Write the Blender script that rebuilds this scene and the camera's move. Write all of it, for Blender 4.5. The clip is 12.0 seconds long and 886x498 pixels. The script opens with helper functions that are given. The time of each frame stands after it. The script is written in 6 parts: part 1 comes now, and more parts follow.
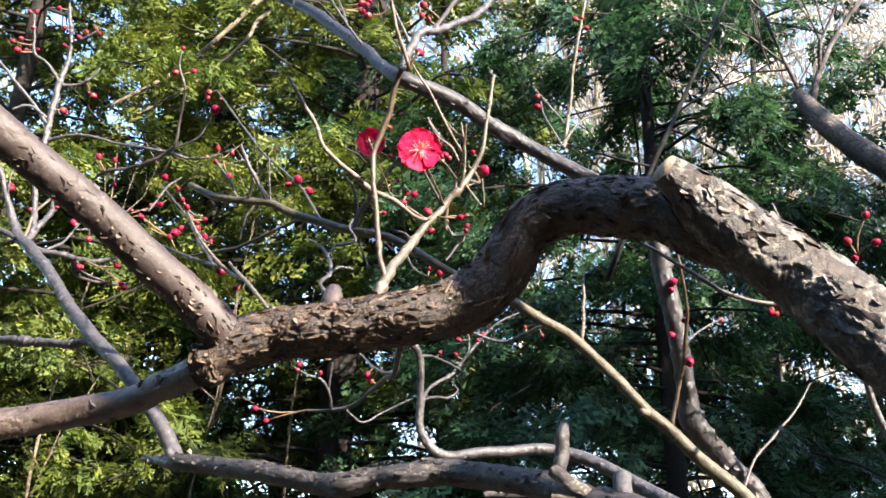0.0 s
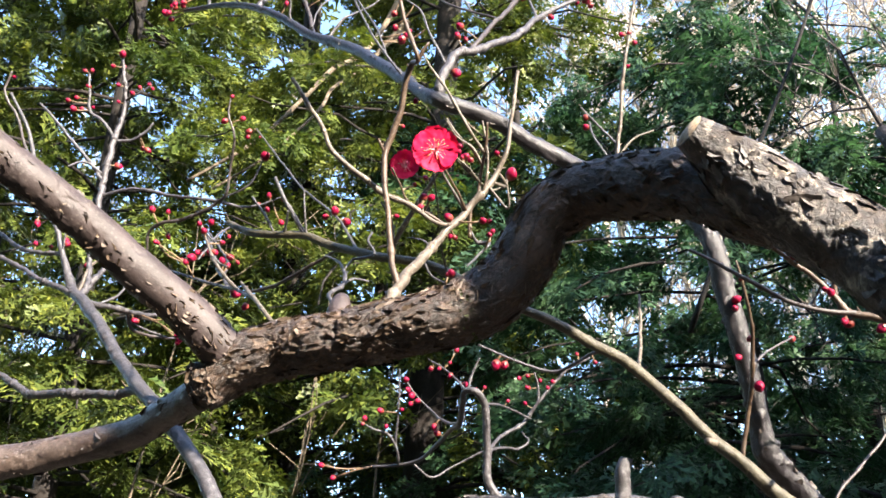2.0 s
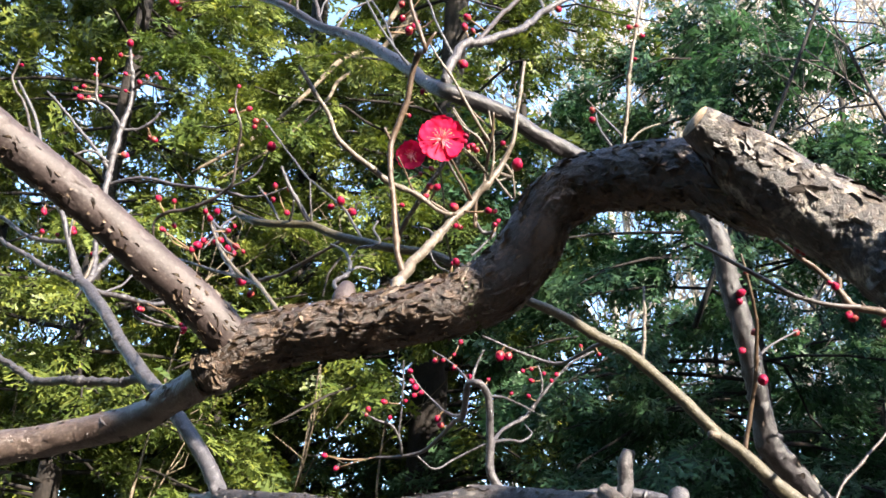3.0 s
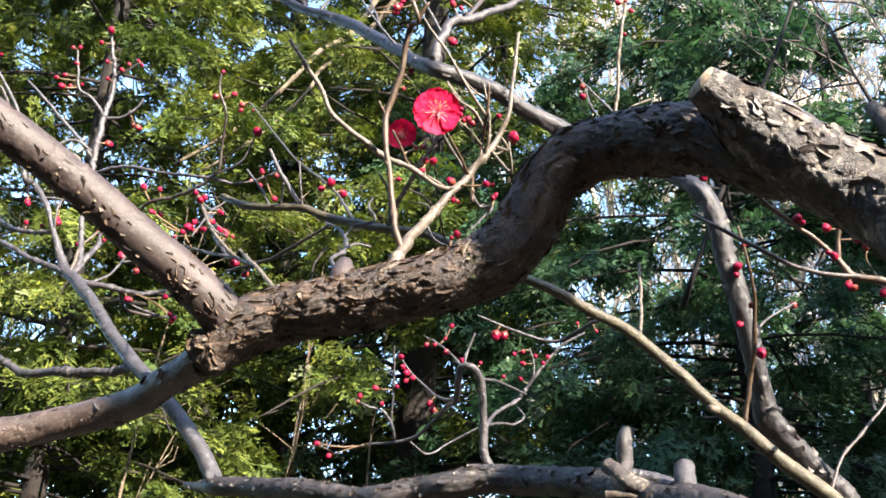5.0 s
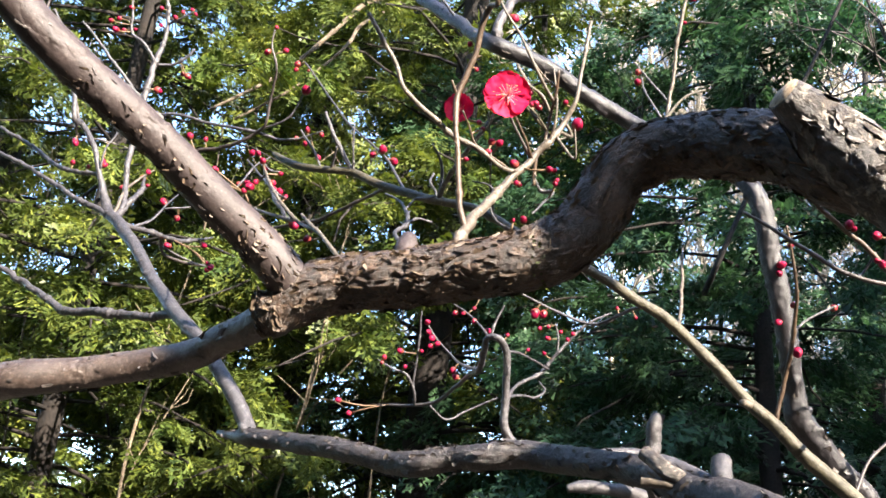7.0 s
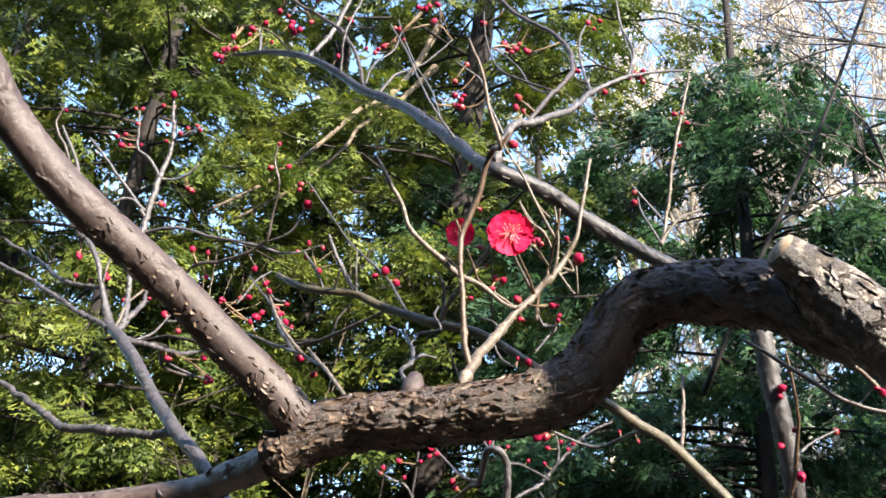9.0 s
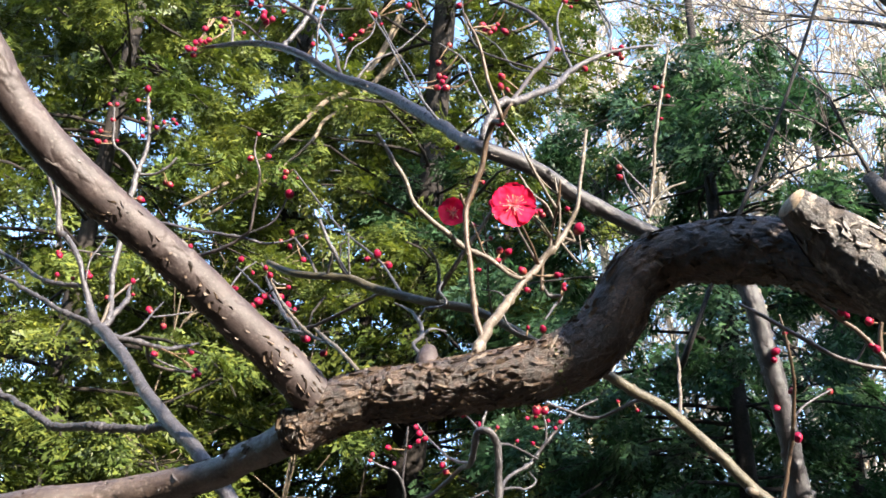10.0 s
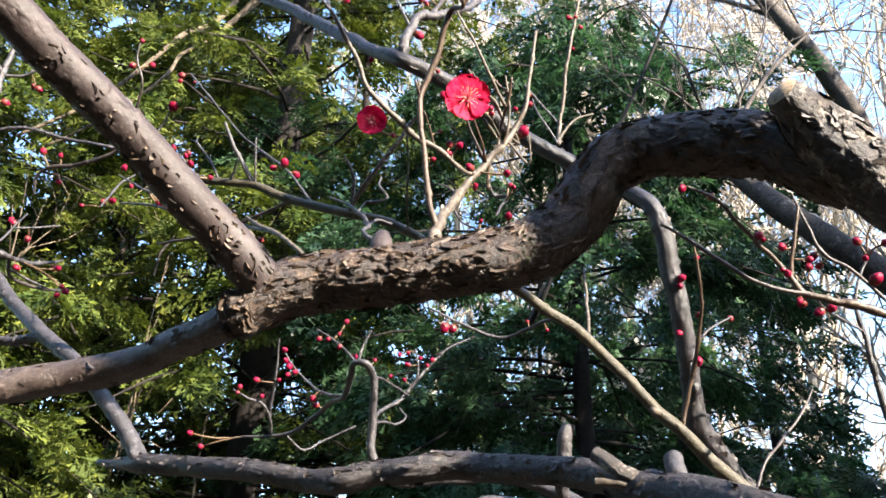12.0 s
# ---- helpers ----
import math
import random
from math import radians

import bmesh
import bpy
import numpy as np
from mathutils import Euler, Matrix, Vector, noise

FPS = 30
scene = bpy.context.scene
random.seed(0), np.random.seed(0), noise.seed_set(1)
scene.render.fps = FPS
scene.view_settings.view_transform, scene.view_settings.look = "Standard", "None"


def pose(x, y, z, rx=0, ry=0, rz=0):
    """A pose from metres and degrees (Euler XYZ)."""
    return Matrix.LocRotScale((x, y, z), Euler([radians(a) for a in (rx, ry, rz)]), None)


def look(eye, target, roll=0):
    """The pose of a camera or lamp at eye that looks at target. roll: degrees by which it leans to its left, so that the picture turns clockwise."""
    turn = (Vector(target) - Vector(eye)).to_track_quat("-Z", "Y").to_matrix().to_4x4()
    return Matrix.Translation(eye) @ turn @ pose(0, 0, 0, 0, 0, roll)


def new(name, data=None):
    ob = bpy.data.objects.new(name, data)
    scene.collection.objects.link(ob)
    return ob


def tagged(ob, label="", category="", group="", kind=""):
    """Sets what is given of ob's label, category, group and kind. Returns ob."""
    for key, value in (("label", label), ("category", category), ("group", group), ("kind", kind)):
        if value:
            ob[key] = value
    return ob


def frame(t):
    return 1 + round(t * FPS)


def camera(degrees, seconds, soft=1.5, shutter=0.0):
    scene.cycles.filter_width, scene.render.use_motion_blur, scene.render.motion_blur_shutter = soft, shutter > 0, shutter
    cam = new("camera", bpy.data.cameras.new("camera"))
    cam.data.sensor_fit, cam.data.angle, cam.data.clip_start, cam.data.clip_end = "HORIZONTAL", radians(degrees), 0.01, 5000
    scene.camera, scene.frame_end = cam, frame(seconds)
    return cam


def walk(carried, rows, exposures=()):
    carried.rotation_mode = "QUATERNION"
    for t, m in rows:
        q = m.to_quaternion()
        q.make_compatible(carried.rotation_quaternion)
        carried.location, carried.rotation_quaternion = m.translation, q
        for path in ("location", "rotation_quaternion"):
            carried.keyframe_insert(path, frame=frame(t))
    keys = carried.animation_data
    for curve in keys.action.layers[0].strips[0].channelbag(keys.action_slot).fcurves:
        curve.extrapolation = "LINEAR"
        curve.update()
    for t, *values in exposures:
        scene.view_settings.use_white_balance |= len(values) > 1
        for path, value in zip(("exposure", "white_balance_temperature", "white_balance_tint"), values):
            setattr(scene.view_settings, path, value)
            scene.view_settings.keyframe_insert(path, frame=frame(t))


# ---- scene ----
cam = camera(48.26, 12.0, 1.6)
PATH = [
    (0.0, pose(-0.0327, -0.0740, 1.5238, 109.81, -0.18, -5.14)),
    (0.5, pose(0.0177, -0.0195, 1.5251, 113.29, -0.11, -0.53)),
    (1.0, pose(0.0292, 0.0096, 1.5159, 114.14, -0.13, 0.18)),
    (1.5, pose(0.0200, -0.0004, 1.5098, 113.75, 0.32, 0.19)),
    (2.0, pose(0.0109, -0.0091, 1.5094, 113.52, 0.13, 0.11)),
    (2.5, pose(0.0100, -0.0139, 1.5098, 113.31, -0.20, 0.26)),
    (3.0, pose(0.0109, -0.0095, 1.5064, 113.14, -0.50, 0.16)),
    (4.8, pose(-0.0017, 0.0048, 1.5033, 112.59, 0.10, -1.25)),
    (5.0, pose(0.0026, 0.0035, 1.5027, 112.47, 0.91, -0.20)),
    (5.5, pose(0.0013, -0.0003, 1.5011, 112.05, -0.00, 0.00)),
    (6.0, pose(-0.0029, 0.0008, 1.4938, 110.00, -1.09, 0.01)),
    (6.5, pose(-0.0061, -0.0003, 1.5011, 108.88, -2.71, 0.23)),
    (7.0, pose(-0.0213, -0.0117, 1.5060, 110.39, -3.73, -0.67)),
    (7.5, pose(-0.0277, -0.0059, 1.5142, 112.66, -4.60, -1.54)),
    (7.7, pose(-0.0273, -0.0039, 1.5160, 112.94, -4.38, -1.48)),
    (9.3, pose(-0.0292, -0.0357, 1.5255, 116.19, -2.90, -0.18)),
    (9.5, pose(-0.0316, -0.0355, 1.5213, 116.02, -1.75, 0.01)),
    (10.0, pose(-0.0516, -0.0321, 1.5125, 115.42, -0.66, -1.43)),
    (10.5, pose(-0.0714, -0.0277, 1.5073, 115.33, -0.51, -3.30)),
    (11.0, pose(-0.0809, -0.0125, 1.4974, 114.85, -0.22, -4.69)),
    (11.5, pose(-0.0919, -0.0053, 1.4927, 115.05, 0.68, -7.66)),
    (12.0, pose(-0.1109, 0.0121, 1.4852, 112.85, 0.08, -10.69)),
]
walk(cam, PATH, [(0.0, 2.65), (3.0, 2.62), (5.5, 2.63), (6.5, 2.78), (7.5, 2.65), (9.5, 2.45), (11.0, 2.6), (12.0, 2.45)])

# ---- light ----
SUN_AZ, SUN_EL = 138.0, 29.0  # degrees clockwise from +y, and above the horizon
world = bpy.data.worlds.new("sky")
scene.world = world
world.use_nodes = True
wn = world.node_tree.nodes
sky = wn.new("ShaderNodeTexSky")
sky.sky_type = "NISHITA"
sky.sun_disc = False
sky.dust_density = 1.0
sky.ozone_density = 3.0
sky.sun_elevation, sky.sun_rotation = radians(SUN_EL), radians(SUN_AZ)
wn["Background"].inputs["Strength"].default_value = 0.145
world.node_tree.links.new(sky.outputs[0], wn["Background"].inputs["Color"])
sun = new("sun", bpy.data.lights.new("sun", "SUN"))
sun.data.energy, sun.data.angle, sun.data.color = 5.0, radians(0.5), (1.0, 0.89, 0.75)
sun_way = Vector((math.sin(radians(SUN_AZ)) * math.cos(radians(SUN_EL)), math.cos(radians(SUN_AZ)) * math.cos(radians(SUN_EL)), math.sin(radians(SUN_EL))))
sun.matrix_world = look((4, -4, 6), Vector((4, -4, 6)) - sun_way)


# ---- materials ----
def material(name):
    m = bpy.data.materials.new(name)
    m.use_nodes = True
    nodes, links = m.node_tree.nodes, m.node_tree.links
    return m, nodes, links, nodes["Principled BSDF"]


def noise_node(nodes, links, scale, detail=6, rough=0.6, coords=None, distort=0.0):
    n = nodes.new("ShaderNodeTexNoise")
    n.inputs["Scale"].default_value, n.inputs["Detail"].default_value = scale, detail
    n.inputs["Roughness"].default_value, n.inputs["Distortion"].default_value = rough, distort
    if coords:
        links.new(coords, n.inputs["Vector"])
    return n


def ramp(nodes, links, source, stops):
    r = nodes.new("ShaderNodeValToRGB")
    el = r.color_ramp.elements
    while len(el) < len(stops):
        el.new(0.5)
    for e, (p, c) in zip(el, stops):
        e.position, e.color = p, (*c, 1) if len(c) == 3 else c
    links.new(source, r.inputs[0])
    return r


def mix(nodes, links, fac, a, b, blend="MIX"):
    n = nodes.new("ShaderNodeMix")
    n.data_type, n.blend_type = "RGBA", blend
    for socket, value in ((n.inputs[0], fac), (n.inputs[6], a), (n.inputs[7], b)):
        if isinstance(value, (int, float)):
            socket.default_value = value
        elif isinstance(value, tuple):
            socket.default_value = (*value, 1)
        else:
            links.new(value, socket)
    return n.outputs[2]


def bark(name, dark, light, patch, patch_from=0.58, size=1.0, bump=0.5, rough=0.75, speck_dark=0.3, gloss=0.35, plates=0.0, dots=0.0):
    """Bark: two mixed browns, fine fissures and patches of pale skin. plates: how much single scales differ; dots: pale pores."""
    m, nodes, links, bsdf = material(name)
    co = nodes.new("ShaderNodeTexCoord").outputs["Object"]
    big = noise_node(nodes, links, 55 / size, 5, 0.6, co, 0.6)
    fine = noise_node(nodes, links, 420 / size, 8, 0.7, co, 0.4)
    grain = noise_node(nodes, links, 1500 / size, 4, 0.6, co)
    base = ramp(nodes, links, big.outputs[0], [(0.3, dark), (0.52, tuple(0.5 * (a + b) for a, b in zip(dark, light))), (0.68, light)])
    speck = ramp(nodes, links, fine.outputs[0], [(0.36, (speck_dark, 0.93 * speck_dark, 0.88 * speck_dark)), (0.56, (1, 1, 1))])
    c = mix(nodes, links, 1.0, base.outputs[0], speck.outputs[0], "MULTIPLY")
    spots = noise_node(nodes, links, 95 / size, 8, 0.7, co, 0.35)
    where = ramp(nodes, links, spots.outputs[0], [(patch_from, (0, 0, 0)), (patch_from + 0.09, (1, 1, 1))])
    c = mix(nodes, links, where.outputs[0], c, patch)
    height = nodes.new("ShaderNodeMath")
    height.operation = "MULTIPLY_ADD"
    links.new(fine.outputs[0], height.inputs[0])
    height.inputs[1].default_value = 0.7
    links.new(grain.outputs[0], height.inputs[2])
    top = height.outputs[0]
    if plates:
        warp = nodes.new("ShaderNodeVectorMath")
        warp.operation = "MULTIPLY_ADD"
        links.new(noise_node(nodes, links, 160 / size, 4, 0.6, co).outputs["Color"], warp.inputs[0])
        warp.inputs[1].default_value = (0.012 * size,) * 3
        links.new(co, warp.inputs[2])
        long = nodes.new("ShaderNodeVectorMath")
        long.operation = "MULTIPLY"
        links.new(warp.outputs[0], long.inputs[0])
        long.inputs[1].default_value = (0.5, 1, 1)
        for scale, rise in ((190, 1.5), (430, 0.8)):
            cell = nodes.new("ShaderNodeTexVoronoi")
            rim = nodes.new("ShaderNodeTexVoronoi")
            rim.feature = "DISTANCE_TO_EDGE"
            for node in (cell, rim):
                node.inputs["Scale"].default_value = scale / size
                links.new(long.outputs[0], node.inputs["Vector"])
            tone = ramp(nodes, links, cell.outputs["Color"], [(0.1, (0.5, 0.47, 0.47)), (0.5, (0.95, 0.95, 0.95)), (0.9, (1.5, 1.42, 1.3))])
            c = mix(nodes, links, plates, c, mix(nodes, links, 1.0, c, tone.outputs[0], "MULTIPLY"))
            gap = ramp(nodes, links, rim.outputs["Distance"], [(0.0, (0.3, 0.27, 0.26)), (0.07, (1, 1, 1))])
            c = mix(nodes, links, plates, c, mix(nodes, links, 1.0, c, gap.outputs[0], "MULTIPLY"))
            step = nodes.new("ShaderNodeMath")
            step.operation = "MULTIPLY_ADD"
            links.new(cell.outputs["Color"], step.inputs[0])
            step.inputs[1].default_value = rise * plates
            links.new(top, step.inputs[2])
            sink = nodes.new("ShaderNodeMath")
            sink.operation = "MULTIPLY_ADD"
            links.new(gap.outputs[0], sink.inputs[0])
            sink.inputs[1].default_value = 0.5 * rise * plates
            links.new(step.outputs[0], sink.inputs[2])
            top = sink.outputs[0]
    if dots:
        pore = nodes.new("ShaderNodeTexVoronoi")
        pore.inputs["Scale"].default_value = 260 / size
        links.new(co, pore.inputs["Vector"])
        spot = ramp(nodes, links, pore.outputs["Distance"], [(0.16, (dots, dots, dots)), (0.3, (0, 0, 0))])
        c = mix(nodes, links, spot.outputs[0], c, patch)
    links.new(c, bsdf.inputs["Base Color"])
    bsdf.inputs["Roughness"].default_value = rough
    bsdf.inputs["Specular IOR Level"].default_value = gloss
    bp = nodes.new("ShaderNodeBump")
    bp.inputs["Strength"].default_value, bp.inputs["Distance"].default_value = bump, 0.0012 * size
    links.new(top, bp.inputs["Height"])
    links.new(bp.outputs[0], bsdf.inputs["Normal"])
    return m


BARK_ROUGH = bark("scaly_bark", (0.026, 0.0155, 0.0105), (0.112, 0.070, 0.044), (0.175, 0.122, 0.082), 0.6, 0.9, 0.7, 0.42, 0.3, 0.7, 0.75)
FLAKE = bark("curled_bark", (0.043, 0.027, 0.017), (0.149, 0.102, 0.065), (0.260, 0.211, 0.149), 0.56, 0.6, 0.4, 0.5, 0.5, 0.5)
FLAKE_GREY = bark("curled_grey_bark", (0.031, 0.025, 0.023), (0.099, 0.081, 0.071), (0.211, 0.186, 0.161), 0.56, 0.6, 0.4, 0.45, 0.45, 0.6)
BARK_PALE = bark("lichened_bark", (0.022, 0.0155, 0.012), (0.09, 0.069, 0.053), (0.3, 0.262, 0.215), 0.52, 1.0, 0.7, 0.42, 0.35, 0.7, 0.7)
BARK_SMOOTH = bark("smooth_bark", (0.032, 0.023, 0.022), (0.065, 0.047, 0.044), (0.141, 0.118, 0.104), 0.68, 0.8, 0.35, 0.52, 0.6, 0.45, 0.0, 0.3)
# The bark's own mauve, with the hooked bough's bluish shade put into the colour.
BARK_MAUVE_SHADE = bark("shaded_mauve_grey_bark", (0.0087, 0.0074, 0.0093), (0.0242, 0.0205, 0.0242), (0.0707, 0.0663, 0.0663), 0.62, 0.6, 0.7, 0.36, 0.35, 0.65, 0.0, 0.55)
BARK_ARM = bark("worn_smooth_bark", (0.057, 0.040, 0.036), (0.129, 0.097, 0.082), (0.228, 0.192, 0.164), 0.63, 0.8, 0.55, 0.36, 0.45, 0.75, 0.3, 0.4)
BARK_UNDER = bark("scabby_grey_bark", (0.021, 0.017, 0.018), (0.058, 0.048, 0.048), (0.152, 0.140, 0.129), 0.57, 0.8, 0.7, 0.4, 0.35, 0.65, 0.5, 0.3)
BARK_GREY = bark("grey_bark", (0.029, 0.026, 0.029), (0.080, 0.073, 0.078), (0.165, 0.155, 0.156), 0.58, 0.55, 0.7, 0.42, 0.35, 0.6, 0.0, 0.4)
TWIG_BROWN = bark("brown_twig_bark", (0.04, 0.023, 0.014), (0.105, 0.068, 0.04), (0.19, 0.145, 0.098), 0.62, 0.4, 0.4, 0.45, 0.45, 0.5)
TWIG_PALE = bark("pale_twig_bark", (0.055, 0.043, 0.033), (0.145, 0.118, 0.088), (0.28, 0.25, 0.2), 0.56, 0.4, 0.4, 0.5, 0.45, 0.5)
TWIG_GREEN = bark("olive_twig_bark", (0.036, 0.031, 0.018), (0.098, 0.083, 0.050), (0.20, 0.178, 0.125), 0.6, 0.6, 0.6, 0.45, 0.35, 0.5)
TWIG_DARK = bark("dark_twig_bark", (0.026, 0.020, 0.018), (0.071, 0.055, 0.050), (0.150, 0.131, 0.120), 0.64, 0.4, 0.4, 0.45, 0.45, 0.55)
# Conifer bark near black: the shade inside the crowns is in its colour.
BARK_CEDAR_SHADE = bark("shaded_conifer_bark", (0.010, 0.008, 0.007), (0.028, 0.021, 0.017), (0.045, 0.040, 0.035), 0.62, 9.0, 0.8, 0.85)
# Paler than the trunk bark: sunlight on limbs and saplings put into the colour.
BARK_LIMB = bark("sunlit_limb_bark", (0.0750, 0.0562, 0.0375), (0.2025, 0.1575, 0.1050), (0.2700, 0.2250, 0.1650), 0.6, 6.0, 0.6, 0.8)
BARK_BARE = bark("bare_tree_bark", (0.055, 0.045, 0.04), (0.13, 0.11, 0.098), (0.22, 0.2, 0.18), 0.58, 6.0, 0.6, 0.8)
# Slender tree's bark taken almost to black; its shade is part of this colour.
BARK_BLACK = bark("shade_dark_slender_bark", (0.007, 0.006, 0.006), (0.018, 0.016, 0.014), (0.03, 0.027, 0.025), 0.66, 4.0, 0.6, 0.8)
# Far twigs raised towards white: overexposed sun glare put into the bark colour.
TWIG_BARE = bark("glare_pale_twig_bark", (0.42, 0.36, 0.28), (0.6, 0.53, 0.43), (0.68, 0.62, 0.53), 0.6, 6.0, 0.3, 0.8)


def cut_wood():
    m, nodes, links, bsdf = material("sawn_wood")
    co = nodes.new("ShaderNodeTexCoord").outputs["Object"]
    n = noise_node(nodes, links, 260, 6, 0.65, co, 1.5)
    r = ramp(nodes, links, n.outputs[0], [(0.3, (0.13, 0.085, 0.05)), (0.55, (0.34, 0.25, 0.16)), (0.75, (0.5, 0.41, 0.3))])
    links.new(r.outputs[0], bsdf.inputs["Base Color"])
    bsdf.inputs["Roughness"].default_value = 0.85
    bp = nodes.new("ShaderNodeBump")
    bp.inputs["Strength"].default_value, bp.inputs["Distance"].default_value = 0.6, 0.001
    links.new(n.outputs[0], bp.inputs["Height"])
    links.new(bp.outputs[0], bsdf.inputs["Normal"])
    return m


CUT = cut_wood()


def leaflike(name, low, high, glow, rough=0.5, scale=3.0, through_light=0.35, per_island=True, bright=(1.5, 1.3, 0.9)):
    """A thin living sheet: gloss on top, and some light passing through it."""
    m, nodes, links, bsdf = material(name)
    co = nodes.new("ShaderNodeTexCoord").outputs["Object"]
    n = noise_node(nodes, links, scale, 4, 0.6, co)
    c = ramp(nodes, links, n.outputs[0], [(0.32, low), (0.66, high)]).outputs[0]
    if per_island:
        geo = nodes.new("ShaderNodeNewGeometry")
        tone = ramp(nodes, links, geo.outputs["Random Per Island"], [(0.0, (0.42, 0.47, 0.47)), (0.7, (1.0, 1.0, 1.0)), (1.0, bright)])
        c = mix(nodes, links, 1.0, c, tone.outputs[0], "MULTIPLY")
    links.new(c, bsdf.inputs["Base Color"])
    bsdf.inputs["Roughness"].default_value = rough
    bsdf.inputs["Specular IOR Level"].default_value = 0.2
    t = nodes.new("ShaderNodeBsdfTranslucent")
    links.new(mix(nodes, links, 1.0, c, glow, "MULTIPLY"), t.inputs["Color"])
    s = nodes.new("ShaderNodeMixShader")
    s.inputs[0].default_value = through_light
    links.new(bsdf.outputs[0], s.inputs[1])
    links.new(t.outputs[0], s.inputs[2])
    links.new(s.outputs[0], nodes["Material Output"].inputs["Surface"])
    return m


NEEDLE_WARM = leaflike("yellow_green_foliage", (0.04, 0.068, 0.016), (0.13, 0.153, 0.036), (1.2, 1.3, 0.65), 0.4, 1.3, 0.24)
# Deep green foliage, partly darkened and blued: shade put into the leaf colour.
NEEDLE_DEEP = leaflike("shaded_deep_green_foliage", (0.022, 0.056, 0.032), (0.072, 0.125, 0.06), (1.0, 1.25, 0.9), 0.35, 1.6, bright=(1.3, 1.35, 1.2))
PETAL = leaflike("crimson_petal", (0.46, 0.004, 0.04), (0.68, 0.012, 0.085), (1.1, 0.8, 0.8), 0.62, 160.0, 0.35, False)
BUD_RED = leaflike("red_bud", (0.13, 0.003, 0.018), (0.29, 0.007, 0.045), (1.0, 0.8, 0.8), 0.45, 260.0, 0.12, False)


def plain(name, low, high, scale, rough=0.5):
    m, nodes, links, bsdf = material(name)
    co = nodes.new("ShaderNodeTexCoord").outputs["Object"]
    n = noise_node(nodes, links, scale, 5, 0.6, co)
    links.new(ramp(nodes, links, n.outputs[0], [(0.35, low), (0.65, high)]).outputs[0], bsdf.inputs["Base Color"])
    bsdf.inputs["Roughness"].default_value = rough
    return m


CALYX = plain("calyx_skin", (0.11, 0.012, 0.012), (0.22, 0.03, 0.02), 400, 0.5)
STAMEN = plain("stamen_thread", (0.75, 0.16, 0.22), (0.85, 0.42, 0.42), 500, 0.5)
ANTHER = plain("yellow_anther", (0.45, 0.27, 0.05), (0.7, 0.48, 0.14), 900, 0.6)
STALK = plain("bud_stalk_skin", (0.1, 0.06, 0.035), (0.2, 0.13, 0.07), 500, 0.6)
MOSS = plain("moss_green", (0.02, 0.03, 0.006), (0.07, 0.085, 0.02), 600, 0.9)
SOIL = plain("forest_floor_litter", (0.014, 0.011, 0.008), (0.038, 0.029, 0.02), 2.2, 0.9)


# ---- small numeric tools ----
def lattice(q, seed=0):
    """Smooth value noise between 0 and 1 at rows of places."""
    i = np.floor(q).astype(np.int64)
    f = q - i
    u = f * f * (3 - 2 * f)
    total = np.zeros(len(q))
    for dx in (0, 1):
        for dy in (0, 1):
            for dz in (0, 1):
                h = (i[:, 0] + dx) * 374761393 + (i[:, 1] + dy) * 668265263 + (i[:, 2] + dz) * 1274126177 + seed * 974711
                h = (h ^ (h >> 13)) * 1103515245 & 0x7FFFFFFF
                h = (h ^ (h >> 15)) * 12345 & 0x7FFFFFFF
                w = (u[:, 0] if dx else 1 - u[:, 0]) * (u[:, 1] if dy else 1 - u[:, 1]) * (u[:, 2] if dz else 1 - u[:, 2])
                total += w * ((h & 0xFFFF) / 65535.0)
    return total


def layered(q, octaves=4, seed=0):
    total, amp, norm = np.zeros(len(q)), 1.0, 0.0
    for k in range(octaves):
        total += amp * lattice(q * 2.0**k, seed + k)
        norm, amp = norm + amp, amp * 0.55
    return total / norm


def soft_step(a, b, x):
    t = np.clip((x - a) / (b - a), 0, 1)
    return t * t * (3 - 2 * t)


def spline(points, step):
    """Rows of x, y, z, r along a smooth curve through the given ones, about a step apart, and the length run."""
    p = np.array(points, float)
    gap = np.linalg.norm(np.diff(p[:, :3], axis=0), axis=1)
    t = np.r_[0, np.cumsum(gap)]
    slope = np.zeros_like(p)
    seg = np.diff(p, axis=0) / gap[:, None]
    slope[0], slope[-1] = seg[0], seg[-1]
    if len(p) > 2:
        a, b = gap[:-1, None], gap[1:, None]
        slope[1:-1] = (seg[:-1] * b + seg[1:] * a) / (a + b)
    s = np.linspace(0, t[-1], max(3, int(t[-1] / step) + 1))
    k = np.clip(np.searchsorted(t, s, side="right") - 1, 0, len(gap) - 1)
    h = gap[k][:, None]
    u = ((s - t[k]) / gap[k])[:, None]
    out = (2 * u**3 - 3 * u**2 + 1) * p[k] + (u**3 - 2 * u**2 + u) * h * slope[k] + (3 * u**2 - 2 * u**3) * p[k + 1] + (u**3 - u**2) * h * slope[k + 1]
    out[:, 3] = np.maximum(out[:, 3], p[:, 3].min() * 0.6)
    return out, s


def frames_along(c):
    """Two cross vectors at each place of a curve, carried along without twist."""
    tan = np.gradient(c, axis=0)
    tan /= np.linalg.norm(tan, axis=1)[:, None] + 1e-12
    n = np.cross(tan[0], (0.3, 0.9, 0.25))
    rows = []
    for t in tan:
        n = n - t * (n @ t)
        n = n / (np.linalg.norm(n) + 1e-12)
        rows.append(n)
    n = np.array(rows)
    return tan, n, np.cross(tan, n)


